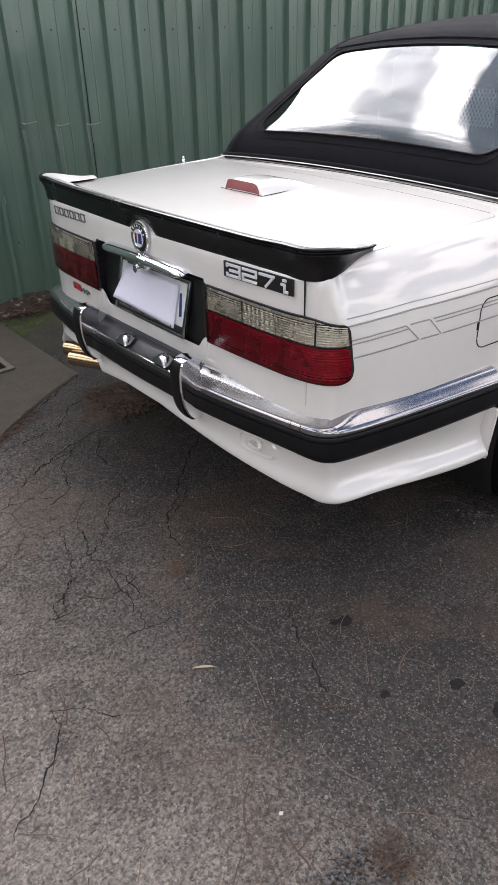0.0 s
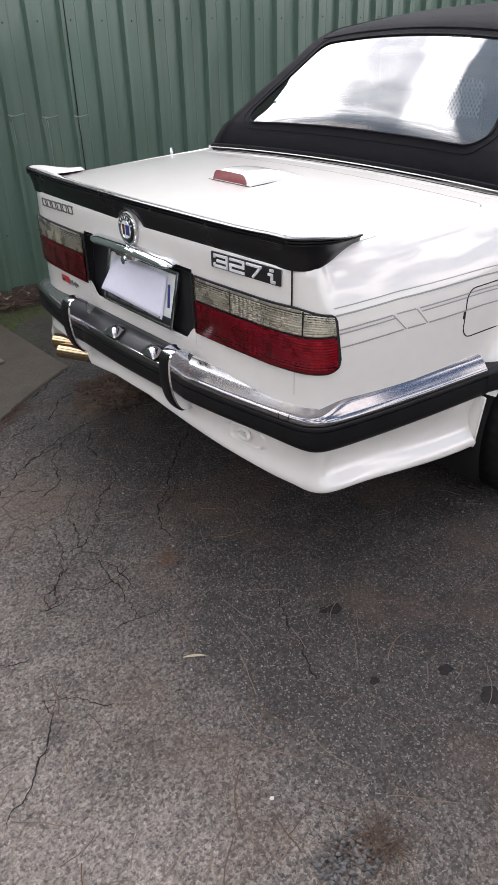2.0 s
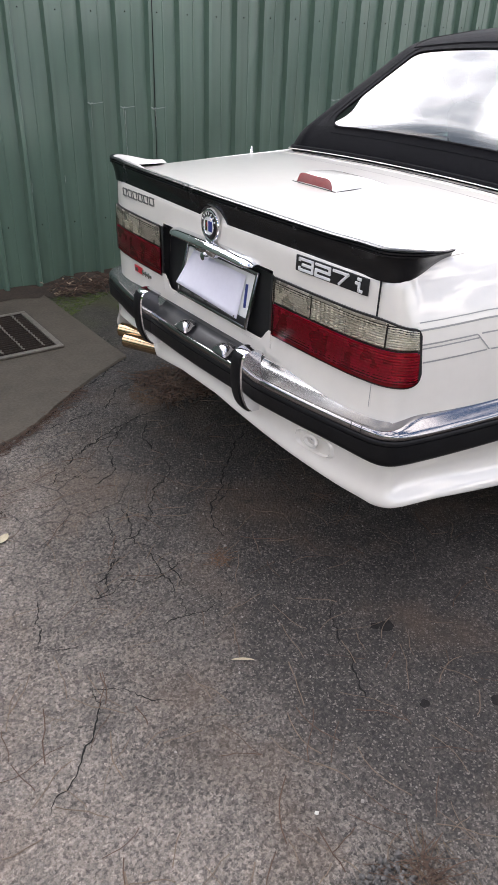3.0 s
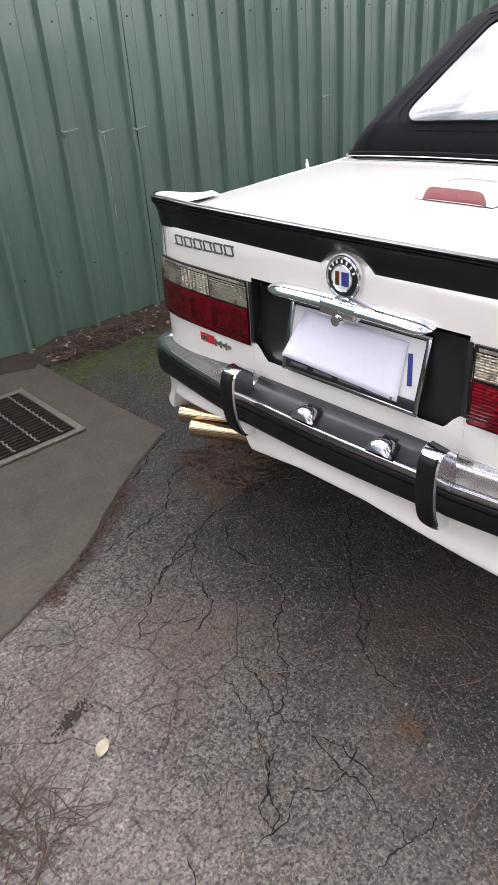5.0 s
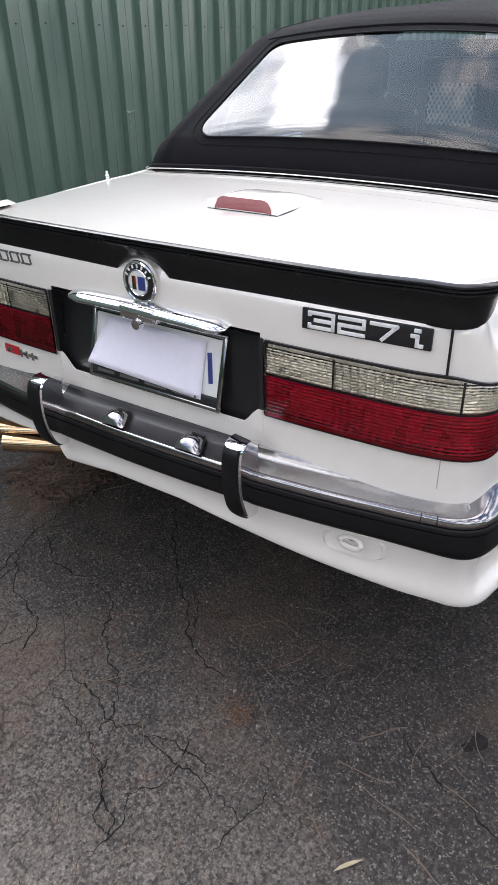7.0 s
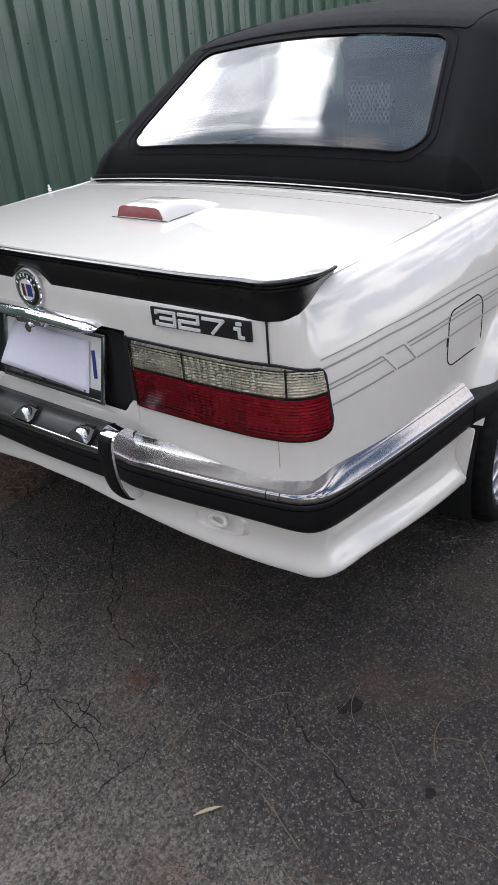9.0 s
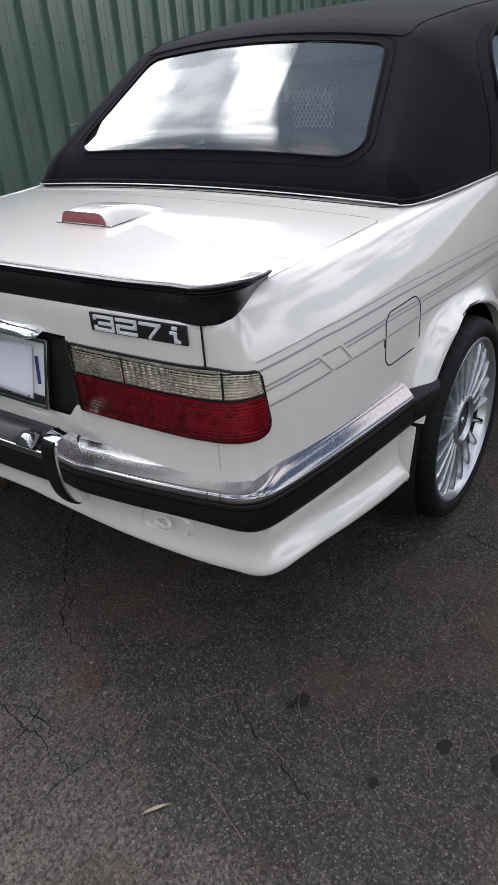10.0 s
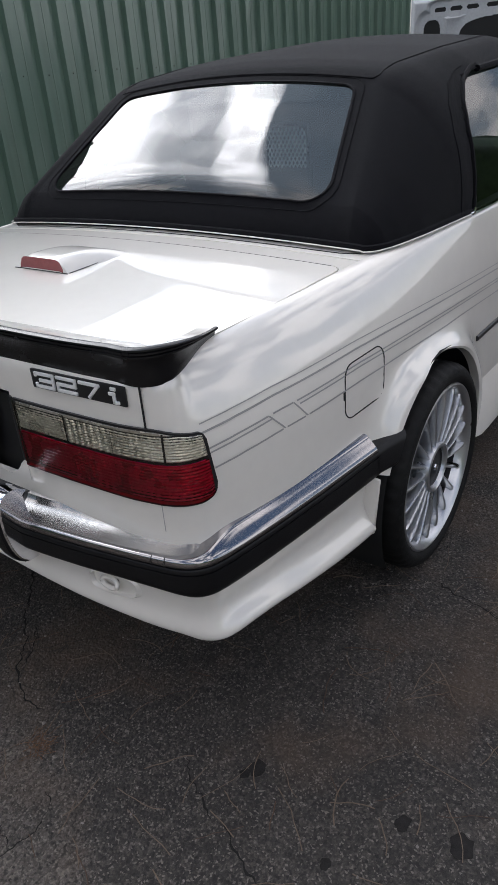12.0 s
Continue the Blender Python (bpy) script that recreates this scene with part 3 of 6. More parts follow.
# spoiler along the boot's edge
def spoiler():
    path = spline([(0.20, 0.664, 0), (0.14, 0.670, 0), (0.085, 0.676, 0), (0.046, 0.673, 0), (0.019, 0.656, 0), (0.004, 0.622, 0), (-0.003, 0.56, 0), (-0.008, 0.45, 0), (-0.012, 0.3, 0), (-0.016, 0.07, 0), (-0.016, -0.07, 0), (-0.012, -0.3, 0), (-0.008, -0.45, 0), (-0.003, -0.56, 0), (0.004, -0.622, 0), (0.019, -0.656, 0), (0.046, -0.673, 0), (0.085, -0.676, 0), (0.14, -0.670, 0), (0.20, -0.664, 0)], 0.012)
    ramp = [(-0.075, 0.932), (-0.05, 0.941), (-0.018, 0.952), (0.001, 0.9562), (0.001, 0.945), (-0.03, 0.922)]
    lip = [(0.0, 0.940), (0.0, 0.9568), (0.008, 0.9572), (0.012, 0.955), (0.0125, 0.952), (0.0085, 0.951), (0.0125, 0.949), (0.0125, 0.946), (0.0085, 0.945), (0.0122, 0.943), (0.012, 0.940), (0.008, 0.938), (0.002, 0.925), (-0.003, 0.905), (-0.004, 0.889), (-0.006, 0.884), (-0.03, 0.884)]

    def shape(q, o, u):
        k = smoothstep(0.02, 0.19, q.x)
        up = 0.003 * smoothstep(0.45, 0.63, abs(q.y)) * (1 - k)
        notch = 0.036 * math.sqrt(max(0.0, 1 - (q.y / 0.062) ** 2)) if abs(q.y) < 0.062 else 0.0
        u = max(u, min(0.955, 0.884 + notch)) if u < 0.94 else u
        u = u + up * (u - 0.88) / 0.07
        low = top_z(q.x) - 0.004
        u = u + (low + (u - 0.88) * 0.25 - u) * k
        return o * (1 - 0.45 * k) + 0.009 * smoothstep(0.59, 0.645, abs(q.y)) * (1 - k), u

    return sweep(path, ramp, shape=shape), sweep(path, lip, shape=shape)


SPOILER = material("spoiler_rubber", (0.007, 0.007, 0.008), 0.26, vary=0.3, scale=10, bump=0.08, bump_scale=400, spec=0.45)
ramp_bm, lip_bm = spoiler()
sp = part("boot_spoiler", lip_bm, SPOILER, car, "black rubber lip spoiler with ribbed edge")
part("spoiler_ramp", ramp_bm, PAINT, sp, "white painted ramp behind the lip")

# ---- soft top ----
PROFILE = [(0.795, 0.948), (0.802, 0.972), (0.815, 1.000), (0.842, 1.035), (1.0, 1.150), (1.19, 1.286), (1.215, 1.304), (1.25, 1.322), (1.32, 1.340), (1.6, 1.372), (2.0, 1.397), (2.4, 1.370), (2.5, 1.350)]
W_LOW, W_TOP = 0.541, 0.443


def window_w(x):
    return interp(x, [(0.842, W_LOW), (1.19, W_TOP)])


def corner_cut(x):
    """The window's corners: wide curves at its foot, tight ones at its head."""
    a, r = ((x - 0.842) * 1.25, 0.085) if x < 1.0 else ((1.19 - x) * 1.25, 0.038)
    return r - math.sqrt(max(0.0, r * r - (r - a) ** 2)) if a < r else 0.0


def roof_z(x):
    return interp(x, PROFILE)


def hoop(x, n=16):
    zt, zb = roof_z(x), top_z(x) + 0.004
    yb = interp(x, [(0.795, 0.665), (0.81, 0.69), (0.84, 0.708), (0.9, 0.722), (1.0, 0.738), (1.25, 0.765), (1.6, 0.77), (2.5, 0.75)])
    w = interp(x, [(0.795, 0.62), (0.842, 0.60), (1.19, 0.495), (1.25, 0.49), (1.6, 0.52), (2.5, 0.50)])
    cx = min(1.19, max(0.842, x))
    ww = min(window_w(cx) - corner_cut(cx), w - 0.02)
    pts = [(x, y, zt - 0.006 + 0.034 * (1 - (y / w) ** 2) * smoothstep(0.79, 0.88, x)) for y in list(np.linspace(0, ww, 9)) + list(np.linspace(ww, w, 6))[1:]]
    a, d = Vector((w, zt)), Vector((yb, zb))
    b, c = a + Vector(((yb - w) * 0.50, -0.10 * (zt - zb))), d + Vector((-0.01, (zt - zb) * 0.55))
    for k in range(1, n + 1):
        t = k / n
        q = a * (1 - t) ** 3 + 3 * b * t * (1 - t) ** 2 + 3 * c * t * t * (1 - t) + d * t**3
        pts.append((x, q.x, q.y))
    return pts


def hoop_z(x, y):
    h = hoop(x)
    return float(np.interp(abs(y), [p[1] for p in h], [p[2] for p in h]))


def seam_x(z):
    return interp(z, [(0.945, 1.290), (1.05, 1.312), (1.15, 1.342), (1.22, 1.395), (1.27, 1.470), (1.30, 1.560), (1.325, 1.70)])


def in_window(x, y):
    if not 0.842 < x < 1.19:
        return False
    return abs(y) < window_w(x) - corner_cut(x)


def window_line(n=18):
    """The window's rim, once round."""
    xs = [0.842 + 0.348 * (0.5 - 0.5 * math.cos(math.pi * t)) for t in np.linspace(0, 1, 60)]
    right = [(x, window_w(x) - corner_cut(x)) for x in xs]
    top = [(1.19, y) for y in np.linspace(right[-1][1], -right[-1][1], n)][1:-1]
    low = [(0.842, y) for y in np.linspace(-right[0][1], right[0][1], n)][1:-1]
    return right + top + [(x, -w) for x, w in reversed(right)] + low


rows = []
for x in [0.795, 0.798, 0.802, 0.808, 0.815, 0.83] + [0.842 + 0.348 * (0.5 - 0.5 * math.cos(math.pi * k / 44)) for k in range(45)] + [1.202, 1.215, 1.232, 1.25, 1.28] + list(np.arange(1.31, 2.5, 0.02)):
    h = hoop(x)
    rows.append([(a, -b, c) for a, b, c in reversed(h[1:])] + h)


def keep_top(*q):
    c = sum((Vector(v) for v in q), Vector()) / 4
    if c.x > seam_x(c.z) and c.z < hoop(c.x)[18][2]:
        return False
    return not in_window(c.x, c.y)


top = part("soft_top", grid(rows, keep=keep_top), FABRIC, car, "black fabric folding roof")
rim = [(x, y, hoop_z(x, y) + 0.001) for x, y in window_line()]
part("window_welt", tube(rim + rim[:1], 0.0050, 8, caps=False, flat=0.5), FABRIC, top)
stitch = [(0.842 + (x - 0.842) * 1.10 - 0.014, y * 1.045) for x, y in window_line()]
stitch = [(x, y, hoop_z(x, y) + 0.0015) for x, y in stitch]
part("stitch_seam", tube(stitch + stitch[:1], 0.0011, 5, caps=False), FABRIC, top)
rows = []
for x in np.linspace(0.838, 1.194, 24):
    w = window_w(x) + 0.003
    rows.append([(x, y, hoop_z(x, y) - 0.0012 + 0.004 * max(0.0, 1 - (y / w) ** 2) * smoothstep(0.0, 0.09, x - 0.838) * smoothstep(0.0, 0.09, 1.194 - x) + 0.0006 * noise.noise(Vector((y * 9, x * 1.6, 4)))) for y in np.linspace(-w, w, 121)])
pane = part("rear_window", grid(rows), PANE, top, "clear flexible rear window", face=(-0.6, 0, 0.8))
pane.visible_shadow = False
# fold round the base of the roof, seams and the window edge
base = [(x, -y, z + 0.006) for x, y, z in [hoop(a)[-1] for a in np.linspace(1.27, 0.795, 40)]]
base = base + [(0.793, y, crown(y, top_z(0.79) + 0.012)) for y in np.linspace(-0.66, 0.66, 30)] + [(x, -y, z) for x, y, z in reversed(base)]
part("base_fold", tube(base, 0.009, 8), FABRIC, top)
part("base_bead", tube([(x - (0.014 if abs(y) < 0.70 else 0.0), y * 1.012, z - 0.004) for x, y, z in base], 0.0018, 6), PAINT, top)
gasket = [(0.90, 0.700), (0.85, 0.692), (0.805, 0.672), (0.778, 0.640), (0.768, 0.58), (0.765, 0.3)]
gasket = spline([(x, -y, 0) for x, y in gasket] + [(x, y, 0) for x, y in reversed(gasket)], 0.02)
part("deck_gasket", tube([(q.x, q.y, crown(q.y, top_z(q.x) - 0.002) + 0.0006) for q in gasket], 0.0016, 6), DARK, car)
for s in (1, -1):
    line = []
    for z in np.linspace(0.945, 1.312, 36):
        x = seam_x(z)
        h = hoop(x)
        y = float(np.interp(-z, [-p[2] for p in h[13:]], [p[1] for p in h[13:]]))
        line.append((x, s * y, z))
    part("roof_edge", tube(line, 0.007, 8, flat=1.4), FABRIC, top)
    seam = [(x - 0.085, s * float(np.interp(-z, [-p[2] for p in hoop(x - 0.085)[13:]], [p[1] for p in hoop(x - 0.085)[13:]])), z) for x, _, z in line]
    part("roof_seam", tube(seam, 0.0024, 6), FABRIC, top)
    rail = [(x, s * (hoop(x)[18][1]), hoop(x)[18][2]) for x in np.linspace(1.62, 2.48, 14)]
    part("roof_rail", tube(rail, 0.010, 8), FABRIC, top)
    corner = [(x, s * hoop(x)[13][1], hoop(x)[13][2] + 0.0005) for x in np.linspace(1.235, 2.46, 40)]
    part("roof_crease", tube([(1.216, y, hoop_z(1.216, y) + 0.001) for y in np.linspace(0, s * 0.48, 14)] + corner, 0.0022, 6), FABRIC, top)
    # side glass
    rows = []
    for k in np.linspace(0, 1, 8):
        z = 0.935 + 0.385 * k
        x0 = seam_x(z)
        rows.append([(x, s * (0.772 - 0.170 * k), z) for x in np.linspace(x0, 2.62 - 0.45 * k, 10)])
    g = part("side_window", grid(rows), SIDE_GLASS, car, face=(0, s, 0))
    g.visible_shadow = False
    part("belt_trim", tube([(x, s * -(side_y(x, top_z(x) - 0.004) * 0.985), top_z(x) + 0.004) for x in np.linspace(1.28, 2.6, 16)], 0.007, 6), CHROME, car)
# windscreen
rows = []
for k in np.linspace(0, 1, 8):
    w = 0.69 - 0.16 * k
    rows.append([(2.78 - 0.5 * k - 0.06 * (y / w) ** 2, y, 0.91 + 0.385 * k) for y in np.linspace(-w, w, 9)])
g = part("windscreen", grid(rows), SCREEN_GLASS, car, face=(1, 0, 0.3))
g.visible_shadow = False
# bonnet propped open on its front hinge, underside showing
bm = rbox((0.018, 1.265, 0.88), (0, 0, 0.44), 0.008)
BON = Matrix.Translation((4.00, 0.02, 0.80)) @ Matrix.Rotation(radians(2), 4, "Y")
bmesh.ops.transform(bm, matrix=BON, verts=bm.verts)
bonnet = part("bonnet", bm, PAINT, car, "white bonnet standing open")
GREYP = material("primer_grey", (0.42, 0.43, 0.44), 0.45, vary=0.12, scale=9)
# pressed inner panel: a sheet with rounded openings
HOLES = [(-0.48, 0.64, 0.055, 0.085), (0.48, 0.64, 0.055, 0.085), (0.0, 0.62, 0.30, 0.10), (-0.42, 0.28, 0.13, 0.12), (0.42, 0.28, 0.13, 0.12), (0.0, 0.28, 0.19, 0.12)]
HOLES += [(y, 0.775, 0.036, 0.013) for y in (-0.43, -0.33, -0.23, -0.11, 0.0, 0.11, 0.23, 0.33, 0.43)]


def open_at(y, z):
    return any((abs(y - a) / b) ** 3 + (abs(z - c) / d) ** 3 < 1 for a, c, b, d in HOLES)


def press(y, z):
    near = min((abs(y - a) / (b + 0.03)) ** 3 + (abs(z - c) / (d + 0.03)) ** 3 for a, c, b, d in HOLES)
    edge = min(0.62 - abs(y), z - 0.03, 0.85 - z)
    return -0.014 - 0.020 * smoothstep(1.0, 2.0, near) * smoothstep(0.0, 0.035, edge)


rows = [[(press(y, z), y, z) for y in np.linspace(-0.62, 0.62, 300)] for z in np.linspace(0.03, 0.85, 210)]
bm = grid(rows, keep=lambda *q: not open_at(sum(v[1] for v in q) / 4, sum(v[2] for v in q) / 4))
bmesh.ops.transform(bm, matrix=BON, verts=bm.verts)
part("inner_frame", bm, GREYP, bonnet, "grey pressed bonnet frame with openings")
bm = rbox((0.002, 1.22, 0.82), (-0.0105, 0, 0.44), 0)
bmesh.ops.transform(bm, matrix=BON, verts=bm.verts)
part("inner_lining", bm, DARK, bonnet)
# engine bay and scuttle
part("engine_bay", rbox((1.15, 1.35, 0.05), (3.35, 0, 0.62), 0.02), INSIDE, car)
rows = []
for x in np.linspace(2.45, 2.80, 5):
    w = edge_at(x) - 0.002
    rows.append([(x, y, crown(y, top_z(x) - 0.001, 0.03)) for y in np.linspace(-w, w, 15)])
part("scuttle", grid(rows), PAINT, car)

# cabin
part("cabin_floor", rbox((1.9, 1.4, 0.05), (1.75, 0, 0.30), 0.01), INSIDE, car)
part("rear_shelf", rbox((0.42, 1.34, 0.04), (1.0, 0, 0.885), 0.01), INSIDE, car)
part("rear_bench", rbox((0.16, 1.2, 0.52), (1.33, 0, 0.70), 0.05, 4, Matrix.Rotation(radians(14), 4, "Y")), SEAT, car)
for s in (1, -1):
    part("door_trim", rbox((1.35, 0.05, 0.55), (1.95, s * 0.690, 0.64), 0.02), INSIDE, car)
part("dashboard", rbox((0.40, 1.34, 0.30), (2.50, 0, 0.845), 0.05, 4), INSIDE, car)


def seat(y):
    st = new("front_seat")
    st.parent = car
    part("backrest", rbox((0.14, 0.46, 0.62), (1.70, y, 0.80), 0.05, 4, Matrix.Rotation(radians(-14), 4, "Y")), SEAT, st)
    part("cushion", rbox((0.50, 0.50, 0.16), (1.98, y, 0.50), 0.05, 4), SEAT, st)
    part("head_restraint", rbox((0.09, 0.27, 0.17), (1.60, y, 1.19), 0.035, 4), SEAT, st)


seat(0.36), seat(-0.36)


def net_rest(y):
    """Open head restraint of the rear bench, strung with a net."""
    hr = new("net_head_restraint")
    hr.parent = car
    x, z0, z1, w = 1.30, 1.055, 1.182, 0.082
    loop = spline([(x, y - w, z0 - 0.06), (x, y - w, z1 - 0.02), (x, y - w + 0.02, z1), (x, y + w - 0.02, z1), (x, y + w, z1 - 0.02), (x, y + w, z0 - 0.06)], 0.02)
    part("loop", tube(loop, 0.010, 8), SEAT, hr)
    bm = bmesh.new()
    n = 11
    for k in range(-n, n + 1):
        for sg in (1, -1):
            pts = []
            for t in np.linspace(0, 1, 13):
                yy = y + k * w * 2 / n + sg * (t - 0.5) * 0.075
                if abs(yy - y) < w:
                    pts.append((x, yy, z0 + (z1 - z0) * t))
            if len(pts) > 1:
                tube(pts, 0.0021, 4, bm=bm)
    part("net", bm, NET, hr, "pale diamond net")
    part("pad", rbox((0.07, 0.34, 0.40), (x + 0.055, y - 0.045, 1.045), 0.033, 4), SEAT, hr)


net_rest(-0.135)


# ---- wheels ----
BARREL = material("dark_alloy", (0.045, 0.045, 0.048), 0.5, metal=0.6, vary=0.3, scale=20)


def wheel(ax, s):
    w = new("wheel")
    w.parent = car
    w["label"] = "silver multi-spoke alloy wheel with low tyre"
    fy = -0.85 * s
    def rev(rows):
        return disc_ring(fy, ax, AXLE_Z, [(r, y * s) for r, y in rows], 72)
    # tyre with grooves round the tread and cuts across it
    prof = [(0.246, 0.004), (0.252, -0.004), (0.262, -0.010), (0.272, -0.012), (0.288, -0.006), (0.297, 0.004), (0.302, 0.016), (0.304, 0.030)]
    for g in (0.058, 0.100, 0.142):
        prof += [(0.304, g - 0.006), (0.297, g - 0.005), (0.297, g + 0.005), (0.304, g + 0.006)]
    prof += [(0.304, 0.180), (0.301, 0.192), (0.294, 0.202), (0.25, 0.21)]
    rows = []
    for r, y in prof:
        row = []
        for k in range(192):
            cut = 0.004 if r > 0.2965 and y > 0.003 and (k + int(y * 60)) % 4 == 0 else 0.0
            a = 2 * math.pi * k / 192
            row.append((ax + (r - cut) * math.cos(a), fy + y * s, AXLE_Z + (r - cut) * math.sin(a)))
        rows.append(row)
    part("tyre", grid(rows, closed=True), TYRE, w)
    rim = part("rim", rev([(0.219, 0.030), (0.224, 0.018), (0.229, 0.008), (0.236, -0.001), (0.243, -0.005), (0.248, -0.003), (0.250, 0.004)]), ALLOY, w, "polished rim edge")
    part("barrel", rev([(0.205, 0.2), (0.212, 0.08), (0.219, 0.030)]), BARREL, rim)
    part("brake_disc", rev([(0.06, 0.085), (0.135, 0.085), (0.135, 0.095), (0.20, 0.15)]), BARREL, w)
    hub = part("hub", rev([(0.0, 0.022), (0.050, 0.022), (0.056, 0.020), (0.060, 0.006), (0.066, 0.002), (0.073, 0.004), (0.078, 0.020), (0.080, 0.07)]), ALLOY, w, "ring round the hub")
    part("centre_cap", rev([(0.0, 0.012), (0.030, 0.013), (0.036, 0.016), (0.054, 0.019), (0.058, 0.014)]), BARREL, hub)
    part("cap_lock", rev([(0.0, 0.007), (0.009, 0.008), (0.011, 0.014)]), CHROME, hub)
    bm = tube([(ax + 0.205 * math.cos(-0.45), fy + 0.035 * s, AXLE_Z + 0.205 * math.sin(-0.45)), (ax + 0.186 * math.cos(-0.45), fy + 0.004 * s, AXLE_Z + 0.186 * math.sin(-0.45))], 0.006, 8)
    part("valve", bm, DARK, w)
    for k in range(20):
        a = 2 * math.pi * (k + 0.5) / 20
        rows = []
        for r, hw, y in ((0.070, 0.0040, 0.010), (0.12, 0.0038, 0.006), (0.19, 0.0042, 0.005), (0.215, 0.0058, 0.006), (0.229, 0.010, 0.008)):
            c, sn = math.cos(a), math.sin(a)
            row = []
            for o, dy in ((-hw * 0.9, 0.034), (-hw, 0.006), (-hw * 0.6, 0.0012), (0, 0), (hw * 0.6, 0.0012), (hw, 0.006), (hw * 0.9, 0.034)):
                row.append((ax + r * c - o * sn, fy + (y + dy) * s, AXLE_Z + r * sn + o * c))
            rows.append(row)
        part("spoke", grid(rows), ALLOY, w)
    return w


for ax in (AXLE, FRONT):
    for s in (1, -1):
        wheel(ax, s)
        rows = []
        for k in range(25):
            a = math.pi * (k / 24 * 1.3 - 0.15)
            rows.append([((ARCH_X if ax == AXLE else ax) + (ARCH_R + 0.004) * math.cos(a), -y * s, AXLE_Z + (ARCH_R + 0.004) * math.sin(a)) for y in (0.835, 0.55)])
        part("arch_liner", grid(rows), DARK, car)

# ---- fittings on the car ----
MARK_LIGHT = material("caption_grey", (0.12, 0.12, 0.12), 0.5)
# number plate in its frame, half covered by a sheet of paper
PL = Matrix.Translation((-0.003, -0.008, 0.703)) @ Matrix.Rotation(radians(14), 4, "Y")


def at_plate(bm):
    bmesh.ops.transform(bm, matrix=PL, verts=bm.verts)
    return bm


plate = part("number_plate", at_plate(rbox((0.003, 0.352, 0.136), (0, 0, 0), 0.001)), PLATE, car, "number plate in chrome frame covered by paper")
bm = bmesh.new()
for y in (-0.181, 0.181):
    rbox((0.010, 0.012, 0.158), (-0.003, y, 0), 0.003, bm=bm)
for z in (-0.076, 0.076):
    rbox((0.010, 0.374, 0.010), (-0.003, 0, z), 0.003, bm=bm)
part("frame", at_plate(bm), BUMPER_CHROME, plate)
part("caption_strip", at_plate(rbox((0.004, 0.352, 0.020), (-0.004, 0, -0.061), 0.001)), SATIN, plate)
bm = bmesh.new()
x = 0.16
for k, wd in enumerate((0.05, 0.055, 0.06, 0.065)):
    rbox((0.001, wd, 0.007), (-0.0068, x - wd / 2, -0.061), 0, bm=bm)
    x -= wd + 0.018
part("caption_bars", at_plate(bm), MARK_LIGHT, plate)
bm = bmesh.new()
rbox((0.001, 0.011, 0.064), (-0.003, -0.149, 0.006), 0.0004, turn=Matrix.Rotation(radians(-10), 4, "X"), bm=bm)
part("plate_mark", at_plate(bm), BLUE, plate)
# paper: taped at its top, lifting at the lower corner
rows = []
for v in np.linspace(0, 1, 10):
    row = []
    for u in np.linspace(0, 1, 14):
        y = 0.140 - 0.275 * u + 0.035 * v * (1 - u) - 0.012 * v * (1 - 2 * u) * 0
        z = 0.064 - 0.122 * v + 0.012 * v * (1 - u) - 0.006 * u
        row.append((-0.006 - 0.020 * v * (1 - u) ** 2 - 0.004 * math.sin(3 * u), y, z))
    rows.append(row)
bm = at_plate(grid(rows))
paper = part("paper_sheet", bm, PAPER, plate, "blank white sheet of paper")
sm = paper.modifiers.new("thick", "SOLIDIFY")
sm.thickness = 0.0008

# boot grip bar with its lock
rows = []
for y in np.linspace(-0.216, 0.216, 45):
    k = math.sqrt(max(0.02, 1 - max(0.0, (abs(y) - 0.165) / 0.0515) ** 2))
    zc = 0.811 + 0.004 * math.cos(y * 7)
    rows.append([(-0.012 + (x + 0.012) * (0.35 + 0.65 * k), y, zc + z * k) for x, z in ((-0.012, 0.013), (-0.020, 0.0125), (-0.030, 0.0095), (-0.039, 0.004), (-0.044, -0.003), (-0.044, -0.008), (-0.040, -0.012), (-0.012, -0.012))])
grip = part("boot_grip", grid(rows, closed=True), CHROME, car, "chrome boot grip", crease=50)
part("grip_middle", rbox((0.026, 0.10, 0.032), (-0.030, 0, 0.806), 0.008, 3), CHROME, grip)
bm = bmesh.new()
bmesh.ops.create_cone(bm, cap_ends=True, segments=20, radius1=0.011, radius2=0.011, depth=0.014, matrix=Matrix.Translation((-0.040, 0, 0.786)) @ Matrix.Rotation(radians(90), 4, "Y"))
part("lock", bm, CHROME, grip)


def disc(r0, r1, x, sides=40, dome=0.0, a0=0.0, a1=2 * math.pi):
    rows = []
    for k in range(sides + 1):
        a = a0 + (a1 - a0) * k / sides
        rows.append([(x - dome * (1 - (r / max(r1, 1e-6)) ** 2), r * math.cos(a), 0.869 + r * math.sin(a)) for r in np.linspace(r0, r1, 4)])
    return grid(rows)


badge = part("round_badge", disc(0.0, 0.041, -0.022, dome=0.003), SATIN, car, "round black badge with chrome ring")
ringpts = [(-0.021, 0.0405 * math.cos(a), 0.869 + 0.0405 * math.sin(a)) for a in np.linspace(0, 2 * math.pi, 49)]
part("ring", tube(ringpts, 0.004, 8, caps=False), CHROME, badge)
ringpts = [(-0.026, 0.026 * math.cos(a), 0.869 + 0.026 * math.sin(a)) for a in np.linspace(0, 2 * math.pi, 49)]
part("inner_ring", tube(ringpts, 0.0018, 6, caps=False), CHROME, badge)
part("field", disc(0.0, 0.025, -0.0258), PLATE, badge)
part("blue_field", rbox((0.001, 0.018, 0.028), (-0.0266, -0.009, 0.868), 0), BLUE, badge)
